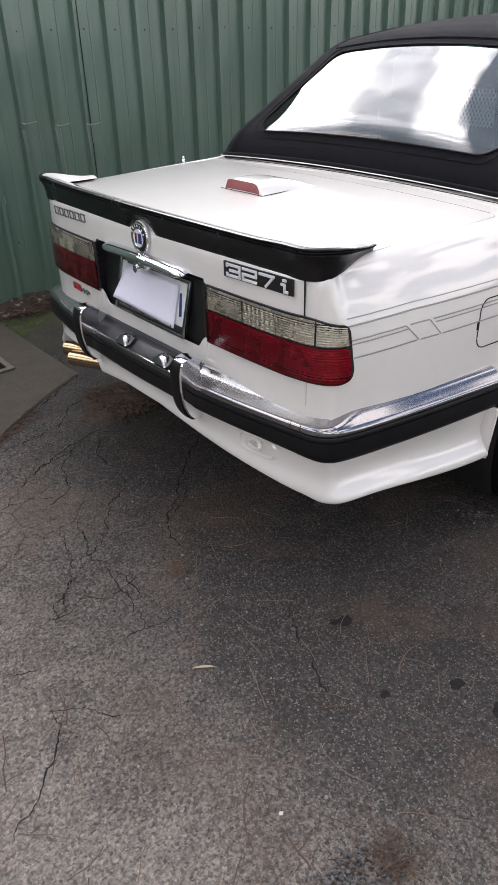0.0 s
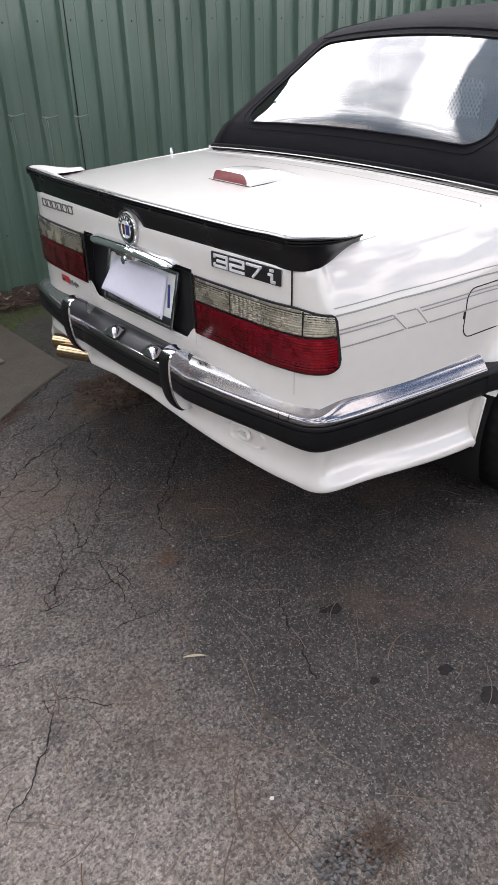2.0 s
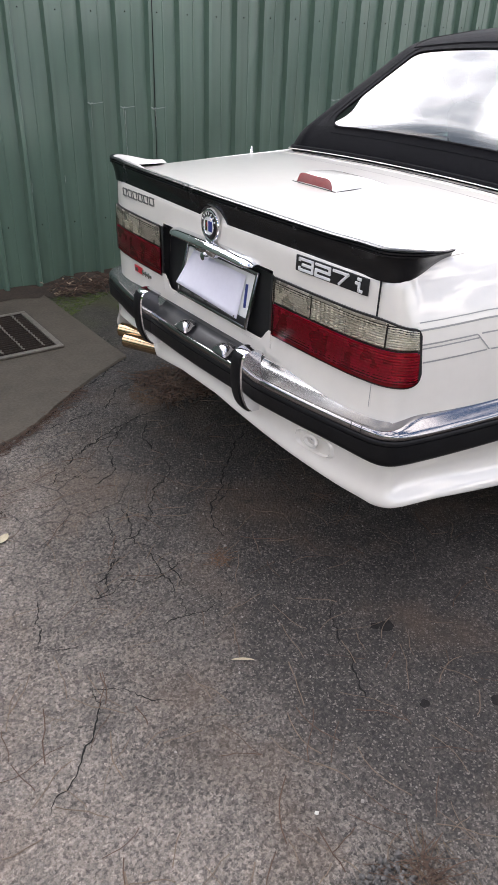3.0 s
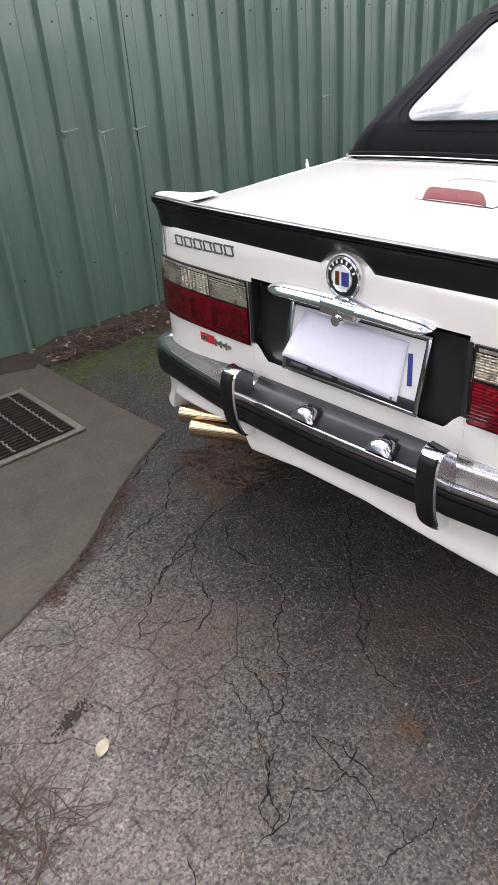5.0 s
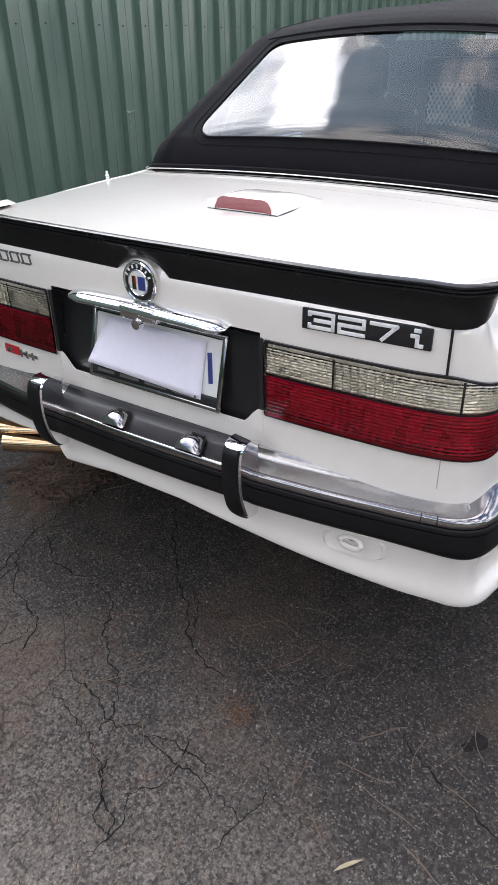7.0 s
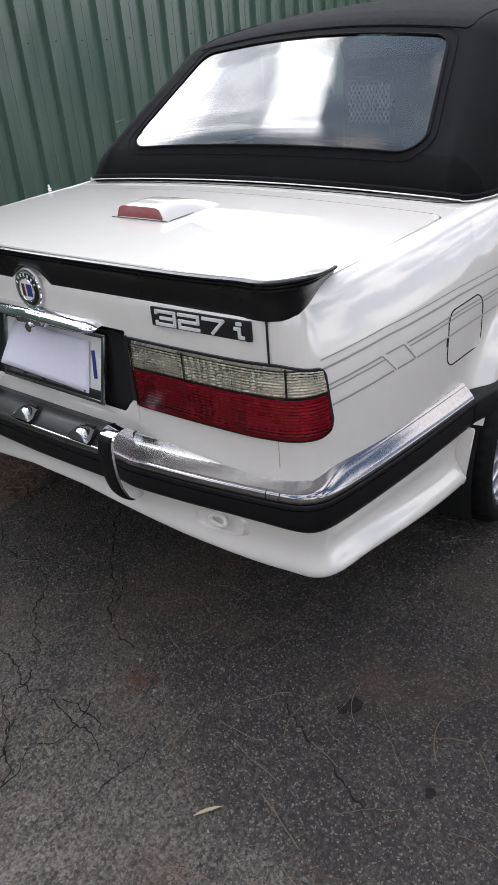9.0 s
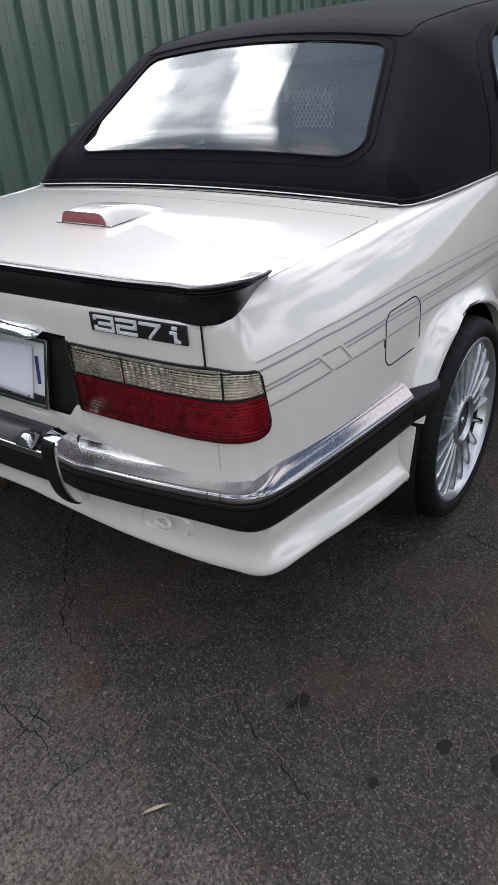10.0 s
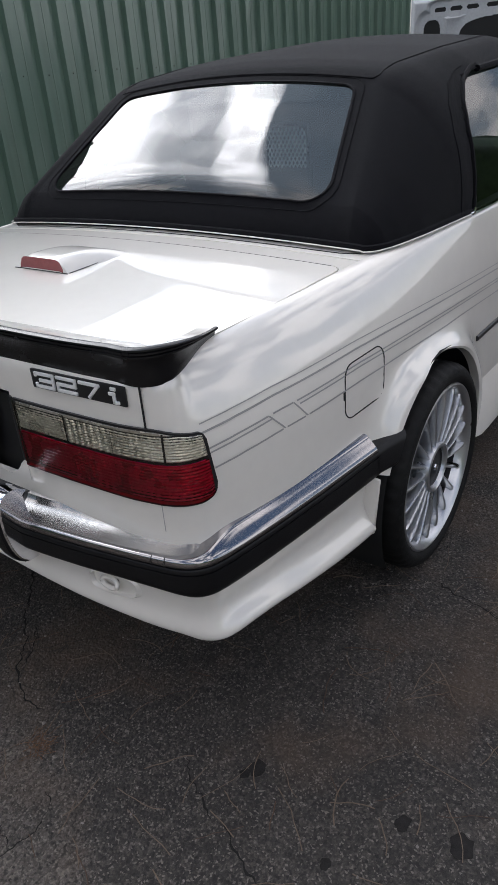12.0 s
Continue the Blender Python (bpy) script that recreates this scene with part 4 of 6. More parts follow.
part("red_field", rbox((0.001, 0.003, 0.012), (-0.0270, 0.007, 0.872), 0), RED, badge)
part("gold_field", rbox((0.001, 0.010, 0.028), (-0.0266, 0.011, 0.868), 0), COPPER, badge)
bm = bmesh.new()
for k in range(7):
    a = radians(25 + 130 * k / 6)
    rbox((0.001, 0.004, 0.007), (-0.0262, 0.0335 * math.cos(a), 0.869 + 0.0335 * math.sin(a)), 0, turn=Matrix.Rotation(a - math.pi / 2, 4, "X"), bm=bm)
part("badge_marks", bm, PLATE, badge)
# white collar under the badge
part("badge_seat", disc(0.0, 0.0465, -0.0165, dome=0.003), PAINT, badge)

# model badge: chrome figures on a black strip
model = part("model_badge", rbox((0.006, 0.236, 0.039), (-0.0055, -0.494, 0.862), 0.002, turn=Matrix.Rotation(radians(3.4), 4, "Z")), SATIN, car, "chrome 327i badge on a black strip")


SILVER = material("satin_silver", (0.90, 0.90, 0.89), 0.30, metal=0.25)


def figure(y, strokes):
    """A figure of flat bars; strokes are (y0, z0, y1, z1) in a box 1 wide and 1 high, y to the right."""
    bm = bmesh.new()
    w, h = 0.045, 0.0258
    for a, b, c, d in strokes:
        p, q = Vector((a * w, b * h)), Vector((c * w, d * h))
        ln, ang = (q - p).length, math.atan2(q.y - p.y, q.x - p.x)
        m = (p + q) / 2
        rbox((0.004, ln + 0.0062, 0.0068), (-0.0105, y - m.x, 0.8545 + m.y), 0.0012, 2, Matrix.Rotation(-ang, 4, "X"), bm)
    bmesh.ops.transform(bm, matrix=Matrix.Translation((0.0, -0.494, 0.864)) @ Matrix.Rotation(radians(3.4), 4, "Z") @ Matrix.Translation((0.0, 0.489, -0.869)), verts=bm.verts)
    return bm


for y, st in ((-0.387, [(0, 1, 1, 1), (0.25, 0.5, 1, 0.5), (0, 0, 1, 0), (1, 0, 1, 1), (0, 1, 0, 0.85), (0, 0, 0, 0.15)]), (-0.444, [(0, 1, 1, 1), (1, 1, 1, 0.5), (0, 0.5, 1, 0.5), (0, 0, 0, 0.5), (0, 0, 1, 0)]), (-0.502, [(0, 1, 1, 1), (1, 1, 0.45, 0)]), (-0.570, [(0.08, 0.62, 0.28, 0.62), (0.28, 0, 0.28, 0.62), (0.28, 0, 0.46, 0), (0.20, 1, 0.34, 1)])):
    part("figure", figure(y, st), SILVER, model)

# maker's mark: six open grey blocks in a row
MARK = material("dark_grey_mark", (0.10, 0.10, 0.095), 0.4)
for k in range(6):
    bm = bmesh.new()
    y, z = 0.560 - k * 0.0405, 0.848 + 0.006 * k / 5
    lean = Matrix.Rotation(radians(-14), 4, "X")
    rbox((0.0015, 0.031, 0.0042), (0, y - 0.003, z + 0.022), 0, bm=bm)
    rbox((0.0015, 0.031, 0.0042), (0, y + 0.003, z), 0, bm=bm)
    for o in (-0.0135, 0.0135):
        rbox((0.0015, 0.0046, 0.022), (0, y + o, z + 0.011), 0, turn=lean, bm=bm)
    for v in bm.verts:
        v.co.x += rear_x(v.co.y) - 0.0012
    part("maker_mark", bm, MARK, car, "open slanted dark grey mark")
bm = rbox((0.004, 0.056, 0.022), (0, 0.474, 0.619), 0.001)
for v in bm.verts:
    v.co.x += rear_x(v.co.y) - 0.003
mb = part("small_badge", bm, RED, car, "small red and chrome badge")
bm = rbox((0.003, 0.066, 0.010), (0, 0.408, 0.617), 0.001)
for k in range(3):
    rbox((0.004, 0.008, 0.020), (-0.001, 0.436 - k * 0.022, 0.617), 0.001, bm=bm)
rbox((0.003, 0.018, 0.012), (-0.0035, 0.480, 0.619), 0.001, bm=bm)
for v in bm.verts:
    v.co.x += rear_x(v.co.y) - 0.003
part("chrome_bars", bm, CHROME, mb)


# overriders
def overrider(y):
    outer = spline([(x, 0, z + 0.012) for x, z in ((-0.050, 0.592), (-0.072, 0.606), (-0.098, 0.607), (-0.114, 0.596), (-0.121, 0.566), (-0.121, 0.52), (-0.113, 0.475), (-0.098, 0.442), (-0.078, 0.422))], 0.008)
    n = len(outer)
    rows, face = [], []
    for i, a in enumerate(outer):
        t = i / (n - 1)
        bx = -0.045 + 0.0 * t
        bz = 0.597 - 0.15 * t
        h = 0.0225 * (1 - 0.30 * smoothstep(0.8, 1.0, t))
        b = Vector((bx - 0.012 * (1 - t), 0, min(bz, a.z - 0.002)))
        rows.append([(b.x, y - h, b.z), (a.x + 0.005, y - h, a.z), (a.x + 0.001, y - h + 0.003, a.z), (a.x + 0.001, y + h - 0.003, a.z), (a.x + 0.005, y + h, a.z), (b.x, y + h, b.z)])
        if t > 0.26:
            face.append([(a.x + 0.003, y - h + 0.002, a.z), (a.x - 0.005, y - h + 0.006, a.z), (a.x - 0.007, y, a.z), (a.x - 0.005, y + h - 0.006, a.z), (a.x + 0.003, y + h - 0.002, a.z)])
    ov = part("overrider", grid(rows), CHROME, car, "chrome bumper overrider with black rubber face")
    part("rubber_face", grid(face), RUBBER, ov)


overrider(0.275), overrider(-0.285)
# lamps for the plate, on top of the bumper
for y in (0.066, -0.147):
    rows = []
    for t in np.linspace(0, 1, 9):
        w = 0.036 * (1 - 0.35 * t)
        h = 0.026 * math.sqrt(max(0.0, 1 - (1 - t) ** 2)) if t < 0.6 else 0.0238 * (1 - 0.55 * (t - 0.6) / 0.4)
        rows.append([(-0.090 + 0.050 * t, y + w * u, 0.554 + h * math.sqrt(max(0.0, 1 - abs(u) ** 3))) for u in np.linspace(-1, 1, 13)])
    pl = part("plate_lamp", grid(rows), BUMPER_CHROME, car, "chrome plate lamp")
    part("lamp_glass", rbox((0.006, 0.034, 0.007), (-0.041, y, 0.568), 0.002), SATIN, pl)
# bumper joints
for s in (1, -1):
    # rubber end piece that meets the wheel arch
    rows = []
    for t in np.linspace(0, 1, 8):
        row = []
        for u in np.linspace(0, 1, 9):
            zl, zr = 0.462 + 0.076 * u, 0.466 + 0.076 * u
            xr = ARCH_X - math.sqrt((ARCH_R - 0.004) ** 2 - (zr - AXLE_Z) ** 2)
            x, z = 0.560 + (xr - 0.560) * t, zl + (zr - zl) * t
            bulge = 0.010 * math.sqrt(max(0.0, 1 - (2 * u - 1) ** 4))
            row.append((x, s * (-0.822 - 0.022 * t - bulge), z))
        row = [(row[0][0], s * -0.78, row[0][2])] + row + [(row[-1][0], s * -0.78, row[-1][2] + 0.004)]
        rows.append(row)
    rows.append([(p[0], s * -0.78, p[2]) for p in rows[-1]])
    part("bumper_end", grid(rows), RUBBER, car)
# towing-eye recess in the skirt
rows = []
for r in np.linspace(0, 1, 9):
    row = []
    for a in np.linspace(0, 2 * math.pi, 41):
        c, sn = math.cos(a), math.sin(a)
        y = -0.515 + 0.066 * r * math.copysign(abs(c) ** 0.6, c)
        z = 0.428 + 0.029 * r * math.copysign(abs(sn) ** 0.6, sn)
        dent = 0.016 * (1 - smoothstep(0.70, 0.93, r)) + 0.010 * smoothstep(0.93, 1.0, r)
        row.append((-0.0455 + 0.155 * (-0.459 - y) + dent, y, z))
    rows.append(row)
tow = part("tow_recess", grid(rows), PAINT, car, "recess for the towing eye in the skirt")
part("eye_hole", rbox((0.004, 0.030, 0.010), (-0.0285, -0.512, 0.437), 0.0015), DARK, tow)
loop = [(-0.040 + 0.006 * max(0, math.sin(a)), -0.512 - 0.022 * math.cos(a), 0.434 + 0.011 * math.sin(a)) for a in np.linspace(-math.pi, math.pi, 29)]
part("tow_eye", tube(loop, 0.0055, 8, caps=False), PAINT, tow)


# third brake lamp in its housing on the boot lid
def hump():
    rows = []
    for x in np.linspace(0.350, 0.568, 14):
        k = (x - 0.350) / 0.218
        h = 0.036 * (1 - k**2.6) if k < 1 else 0
        h *= 1.0 if k > 0.05 else 0.86
        w = 0.082 + 0.014 * k
        row = []
        for u in np.linspace(-1, 1, 21):
            f = max(0.0, 1 - abs(u) ** 8)
            y = u * (w + 0.014 * (1 - f))
            row.append((x, y, crown(y, top_z(x)) - 0.002 + h * f))
        rows.append(row)
    first = [(0.346, y, crown(y, top_z(0.346)) - 0.003) for _, y, _ in rows[0]]
    return grid([first] + rows)


hp = part("brake_lamp_housing", hump(), PAINT, car, "white high brake lamp housing")
rows = []
for v in np.linspace(0.1, 1, 5):
    rows.append([(0.3465 + 0.002 * v, y, crown(y, top_z(0.346)) + 0.031 * v * max(0.0, 1 - abs(y / 0.083) ** 11)) for y in np.linspace(-0.081, 0.081, 19)])
part("brake_lens", grid(rows), material("dull_red_lens", (0.22, 0.045, 0.048), 0.12, coat=0.5, vary=0.15, scale=60), hp)
ln = [(x, -(0.0985 - 0.06 * smoothstep(0.50, 0.57, x) ** 2), crown(0.0985, top_z(x)) + 0.0005) for x in np.linspace(0.352, 0.552, 16)]
part("housing_gasket", tube(ln, 0.0011, 5), DARK, hp)
ln = [(0.345, y, crown(y, top_z(0.346)) + 0.0005) for y in np.linspace(-0.1, 0.1, 12)]
part("housing_gasket", tube(ln, 0.0011, 5), DARK, hp)

# aerial stub on the wing
bm = tube([(0.615, 0.700, 0.895), (0.615, 0.700, 0.944)], 0.005, 10)
for z, r in ((0.918, 0.011), (0.934, 0.008), (0.946, 0.005)):
    bmesh.ops.create_uvsphere(bm, u_segments=12, v_segments=8, radius=r, matrix=Matrix.Translation((0.615, 0.700, z)))
part("aerial_stub", bm, CHROME, car, "chrome aerial stub")

# fuel flap: its outline is a narrow groove
FL = []
cx, cz, hw, hh, r = 0.572, 0.699, 0.090, 0.064, 0.034
for qx, qz, a0 in ((1, 1, 0), (-1, 1, 90), (-1, -1, 180), (1, -1, 270)):
    for a in np.linspace(a0, a0 + 90, 7):
        FL.append((cx + qx * (hw - r) + r * math.cos(radians(a)), cz + qz * (hh - r) + r * math.sin(radians(a))))
FL = [(x + 0.05 * (z - cz), z - 0.01 * (x - cx)) for x, z in FL]
loop = [(x, side_y(x, z) - 0.0002, z) for x, z in FL]
flap = part("fuel_flap", tube(loop + loop[:1], 0.0017, 6, caps=False), DARK, car, "fuel filler flap outline")
part("flap_catch", rbox((0.008, 0.004, 0.02), (0.478, side_y(0.478, 0.70), 0.70), 0.0015), DARK, flap)


# striping along the flanks
def stripe(z_of, x0, x1, half, s, name="stripe"):
    rows = []
    for x in np.linspace(x0, x1, max(2, int((x1 - x0) / 0.02))):
        z = z_of(x)
        rows.append([(x, s * -(side_y(x, z + d) - (0.0012 if x > 0.15 else 0.0025)), z + d) for d in (-half, half)])
    return part(name, grid(rows), GREY, car)


def slant(xa, za, xb, zb, half, s):
    rows = []
    for t in np.linspace(0, 1, 5):
        x, z = xa + (xb - xa) * t, za + (zb - za) * t
        rows.append([(x - half, s * -(side_y(x - half, z) - 0.0014), z), (x + half, s * -(side_y(x + half, z) - 0.0014), z)])
    return part("stripe", grid(rows), GREY, car)


def z_line(base):
    return lambda x: base + interp(x, [(0.06, -0.010), (0.25, 0.0), (0.55, -0.003), (1.0, -0.026), (2.9, -0.12)])


z_f, z_a, z_b, z_c, z_d = (z_line(b) for b in (0.807, 0.790, 0.757, 0.748, 0.715))
for m in (1, -1):
    stripe(z_f, 0.075, 2.9, 0.0012, m), stripe(z_a, 0.074, 2.9, 0.0021, m)
    stripe(z_b, 0.080, 0.228, 0.0018, m), stripe(z_b, 0.241, 0.301, 0.0018, m), stripe(z_b, 0.313, 2.9, 0.0018, m)
    stripe(z_c, 0.082, 0.235, 0.0017, m), stripe(z_c, 0.320, 2.9, 0.0017, m)
    stripe(z_d, 0.086, 0.262, 0.0019, m), stripe(z_d, 0.274, 0.333, 0.0019, m), stripe(z_d, 0.345, 2.9, 0.0019, m)
    slant(0.229, z_b(0.229), 0.268, z_d(0.268), 0.0024, m), slant(0.302, z_b(0.302), 0.339, z_d(0.339), 0.0024, m)


# exhaust: twin bronze tips that turn out to the side
def pipe(end, ln, r):
    d = Vector((-0.42, 0.90, -0.02)).normalized()
    e = Vector(end)
    bm = bmesh.new()
    a = e - d * ln
    tube([a, a + d * ln * 0.5, e], r, 20, caps=False, bm=bm)
    u = d.cross(Vector((0, 0, 1))).normalized()
    v = u.cross(d)
    rows = [[e + rr * (math.cos(q) * u + math.sin(q) * v) for q in np.linspace(0, 2 * math.pi, 21)] for rr in (r, r - 0.002, r - 0.004)]
    grid(rows, bm=bm)
    inner = tube([e - d * 0.001, e - d * 0.05, e - d * 0.12], r - 0.004, 20, caps=False)
    return bm, inner


for end, ln in (((-0.023, 0.612, 0.354), 0.27), ((-0.040, 0.542, 0.340), 0.24)):
    outer, inner = pipe(end, ln, 0.027)
    tip = part("exhaust_tip", outer, COPPER, car, "polished bronze exhaust tip")
    part("bore", inner, DARK, tip, "sooty bore")
part("silencer", tube([(0.20, 0.60, 0.38), (0.22, 0.30, 0.38)], 0.08, 24), material("dull_steel", (0.10, 0.09, 0.085), 0.5, metal=0.6, vary=0.3, scale=15), car)
part("underbody", rbox((3.9, 1.3, 0.06), (2.1, 0, 0.30), 0.02), DARK, car)
part("rear_bulkhead", rbox((0.5, 1.3, 0.10), (0.35, 0, 0.44), 0.03), DARK, car)
# side skirts
for s in (1, -1):
    rows = []
    for x in np.linspace(1.285, 3.08, 30):
        k = smoothstep(1.285, 1.36, x)
        rows.append([(x, s * -0.79, 0.40), (x, s * -0.805, 0.36), (x, s * (-0.815 - 0.02 * k), 0.27), (x, s * (-0.815 - 0.022 * k), 0.21), (x, s * -0.79, 0.19)])
    part("side_skirt", grid(rows), PAINT, car, "white body kit side skirt")
    part("flank_moulding", tube([(x, s * -(side_y(x, 0.56) - 0.004), 0.56) for x in np.linspace(1.30, 3.0, 20)], 0.006, 8, flat=1.5), SATIN, car)

for s in (1, -1):
    clip = part("roof_clip", rbox((0.030, 0.014, 0.010), (1.262, s * -0.772, 0.944), 0.003), CHROME, car, "small chrome clip at the roof's foot")
    part("clip_pin", tube([(1.268, s * -0.774, 0.946), (1.272, s * -0.776, 0.958)], 0.004, 8), CHROME, clip)

# ---- ground, fence and the edges of the yard ----
def ground_material():
    """Worn asphalt: exposed stones in a dark binder, with stains; paler away from the parking bay, part dust, part the
    car's shade put into the colour.
    """
    m = bpy.data.materials.new("worn_asphalt")
    m.use_nodes = True
    n, l = m.node_tree.nodes, m.node_tree.links
    b = n["Principled BSDF"]
    tc = n.new("ShaderNodeTexCoord")

    def noise_tex(scale, detail=4, rough=0.55):
        t = n.new("ShaderNodeTexNoise")
        t.inputs["Scale"].default_value = scale
        t.inputs["Detail"].default_value = detail
        t.inputs["Roughness"].default_value = rough
        l.new(tc.outputs["Object"], t.inputs["Vector"])
        return t

    def ramp(src, p0, p1, c0, c1):
        r = n.new("ShaderNodeValToRGB")
        r.color_ramp.elements[0].position, r.color_ramp.elements[1].position = p0, p1
        r.color_ramp.elements[0].color, r.color_ramp.elements[1].color = (*c0, 1), (*c1, 1)
        l.new(src, r.inputs["Fac"])
        return r

    def mixed(fac, a, c, mode="MIX"):
        x = n.new("ShaderNodeMixRGB")
        x.blend_type = mode
        if isinstance(fac, float):
            x.inputs["Fac"].default_value = fac
        else:
            l.new(fac, x.inputs["Fac"])
        for sock, v in (("Color1", a), ("Color2", c)):
            if isinstance(v, tuple):
                x.inputs[sock].default_value = (*v, 1)
            else:
                l.new(v, x.inputs[sock])
        return x

    bend = n.new("ShaderNodeVectorMath")
    bend.operation = "MULTIPLY_ADD"
    bend.inputs[1].default_value = (0.010, 0.010, 0.0)
    wob = noise_tex(55, 3)
    l.new(wob.outputs["Color"], bend.inputs[0])
    l.new(tc.outputs["Object"], bend.inputs[2])

    def cells(scale):
        v = n.new("ShaderNodeTexVoronoi")
        v.inputs["Scale"].default_value = scale
        l.new(bend.outputs["Vector"], v.inputs["Vector"])
        sx = n.new("ShaderNodeSeparateXYZ")
        l.new(v.outputs["Color"], sx.inputs["Vector"])
        return v, sx

    vor, sv = cells(135)
    vor2, sv2 = cells(270)
    specks = ramp(sv2.outputs["Y"], 0.85, 0.97, (0, 0, 0), (0.70, 0.70, 0.70))
    pits = ramp(sv2.outputs["X"], 0.10, 0.36, (0.80, 0.80, 0.80), (0, 0, 0))
    chips = ramp(sv.outputs["X"], 0.28, 0.52, (0.86, 0.86, 0.86), (0, 0, 0))
    big = noise_tex(1.3, 5)
    mid = noise_tex(9, 6, 0.65)
    fine = noise_tex(140, 4, 0.72)
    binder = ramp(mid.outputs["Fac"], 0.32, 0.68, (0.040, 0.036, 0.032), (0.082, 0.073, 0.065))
    # dust towards the drain and the open side, mixed with the car's shade painted in
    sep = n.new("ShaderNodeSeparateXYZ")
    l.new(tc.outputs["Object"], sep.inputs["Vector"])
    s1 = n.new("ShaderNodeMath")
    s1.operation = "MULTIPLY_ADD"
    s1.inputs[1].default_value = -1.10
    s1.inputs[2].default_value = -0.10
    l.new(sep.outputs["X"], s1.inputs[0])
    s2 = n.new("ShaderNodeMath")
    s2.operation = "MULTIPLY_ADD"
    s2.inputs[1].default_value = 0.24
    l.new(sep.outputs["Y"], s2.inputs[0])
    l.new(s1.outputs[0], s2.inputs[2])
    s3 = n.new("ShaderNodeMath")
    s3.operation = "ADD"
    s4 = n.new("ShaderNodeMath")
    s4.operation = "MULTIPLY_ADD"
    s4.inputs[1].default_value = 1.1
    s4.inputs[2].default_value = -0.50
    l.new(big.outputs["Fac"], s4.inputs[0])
    # painted shade: ground stays dark beside the car and lightens past y = -0.8
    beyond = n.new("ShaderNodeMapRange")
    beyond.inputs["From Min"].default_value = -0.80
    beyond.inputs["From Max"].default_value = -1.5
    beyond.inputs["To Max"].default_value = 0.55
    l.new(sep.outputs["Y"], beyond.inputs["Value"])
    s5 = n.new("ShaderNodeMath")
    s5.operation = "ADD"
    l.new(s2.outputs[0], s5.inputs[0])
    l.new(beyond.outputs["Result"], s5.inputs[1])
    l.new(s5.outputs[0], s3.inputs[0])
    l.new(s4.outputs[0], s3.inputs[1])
    dust_and_shade = ramp(s3.outputs[0], 0.06, 0.72, (0, 0, 0), (0.95, 0.95, 0.95))
    dust_lit = ramp(mid.outputs["Fac"], 0.3, 0.7, (0.190, 0.166, 0.144), (0.290, 0.254, 0.222))
    base = mixed(dust_and_shade.outputs["Color"], binder.outputs["Color"], dust_lit.outputs["Color"])
    tone = ramp(sv.outputs["Y"], 0.0, 1.0, (0.74, 0.74, 0.74), (1.28, 1.26, 1.23))
    base = mixed(1.0, base.outputs["Color"], tone.outputs["Color"], "MULTIPLY")
    grainy = ramp(fine.outputs["Fac"], 0.30, 0.70, (0.42, 0.41, 0.40), (1.62, 1.62, 1.62))
    base = mixed(1.0, base.outputs["Color"], grainy.outputs["Color"], "MULTIPLY")
    # worn patches show their chips, filmed ones hide them
    film = noise_tex(3.1, 4)
    bare = ramp(film.outputs["Fac"], 0.38, 0.60, (0.92, 0.92, 0.92), (0.48, 0.48, 0.48))
    settled = ramp(dust_and_shade.outputs["Color"], 0.0, 1.0, (1, 1, 1), (0.60, 0.60, 0.60))
    bare = mixed(1.0, bare.outputs["Color"], settled.outputs["Color"], "MULTIPLY")
    chipped = mixed(1.0, chips.outputs["Color"], bare.outputs["Color"], "MULTIPLY")
    col = mixed(chipped.outputs["Color"], base.outputs["Color"], (0.021, 0.019, 0.018))
    pitted = mixed(1.0, pits.outputs["Color"], bare.outputs["Color"], "MULTIPLY")
    col = mixed(pitted.outputs["Color"], col.outputs["Color"], (0.018, 0.016, 0.015))
    worm = noise_tex(88, 4, 0.62)
    holes = ramp(worm.outputs["Fac"], 0.39, 0.45, (0.94, 0.94, 0.94), (0, 0, 0))
    pocked = mixed(1.0, holes.outputs["Color"], settled.outputs["Color"], "MULTIPLY")
    col = mixed(pocked.outputs["Color"], col.outputs["Color"], (0.020, 0.018, 0.017))
    col = mixed(specks.outputs["Color"], col.outputs["Color"], (0.23, 0.205, 0.18))
    rust = noise_tex(2.3, 4)
    rf = ramp(rust.outputs["Fac"], 0.49, 0.66, (0, 0, 0), (0.55, 0.55, 0.55))
    col = mixed(rf.outputs["Color"], col.outputs["Color"], (0.105, 0.070, 0.046))
    stain = noise_tex(3.7, 4)
    sf = ramp(stain.outputs["Fac"], 0.60, 0.78, (0, 0, 0), (0.6, 0.6, 0.6))
    col = mixed(sf.outputs["Color"], col.outputs["Color"], (0.022, 0.021, 0.020))
    # green film on the damp strip along the fence
    g1 = n.new("ShaderNodeMapRange")
    g1.inputs["From Min"].default_value = 1.15
    g1.inputs["From Max"].default_value = 1.95
    l.new(sep.outputs["Y"], g1.inputs["Value"])
    gn = noise_tex(4.5, 5)
    gr = ramp(gn.outputs["Fac"], 0.38, 0.62, (0.15, 0.15, 0.15), (0.85, 0.85, 0.85))
    gf0 = mixed(1.0, g1.outputs["Result"], gr.outputs["Color"], "MULTIPLY")
    col = mixed(gf0.outputs["Color"], col.outputs["Color"], (0.064, 0.078, 0.026))
    # crazing: fine broken cracks between patches
    warp = n.new("ShaderNodeMixRGB")
    warp.inputs["Fac"].default_value = 0.10
    l.new(tc.outputs["Object"], warp.inputs["Color1"])
    wn1 = noise_tex(6, 4)
    l.new(wn1.outputs["Color"], warp.inputs["Color2"])
    worn = n.new("ShaderNodeMapRange")
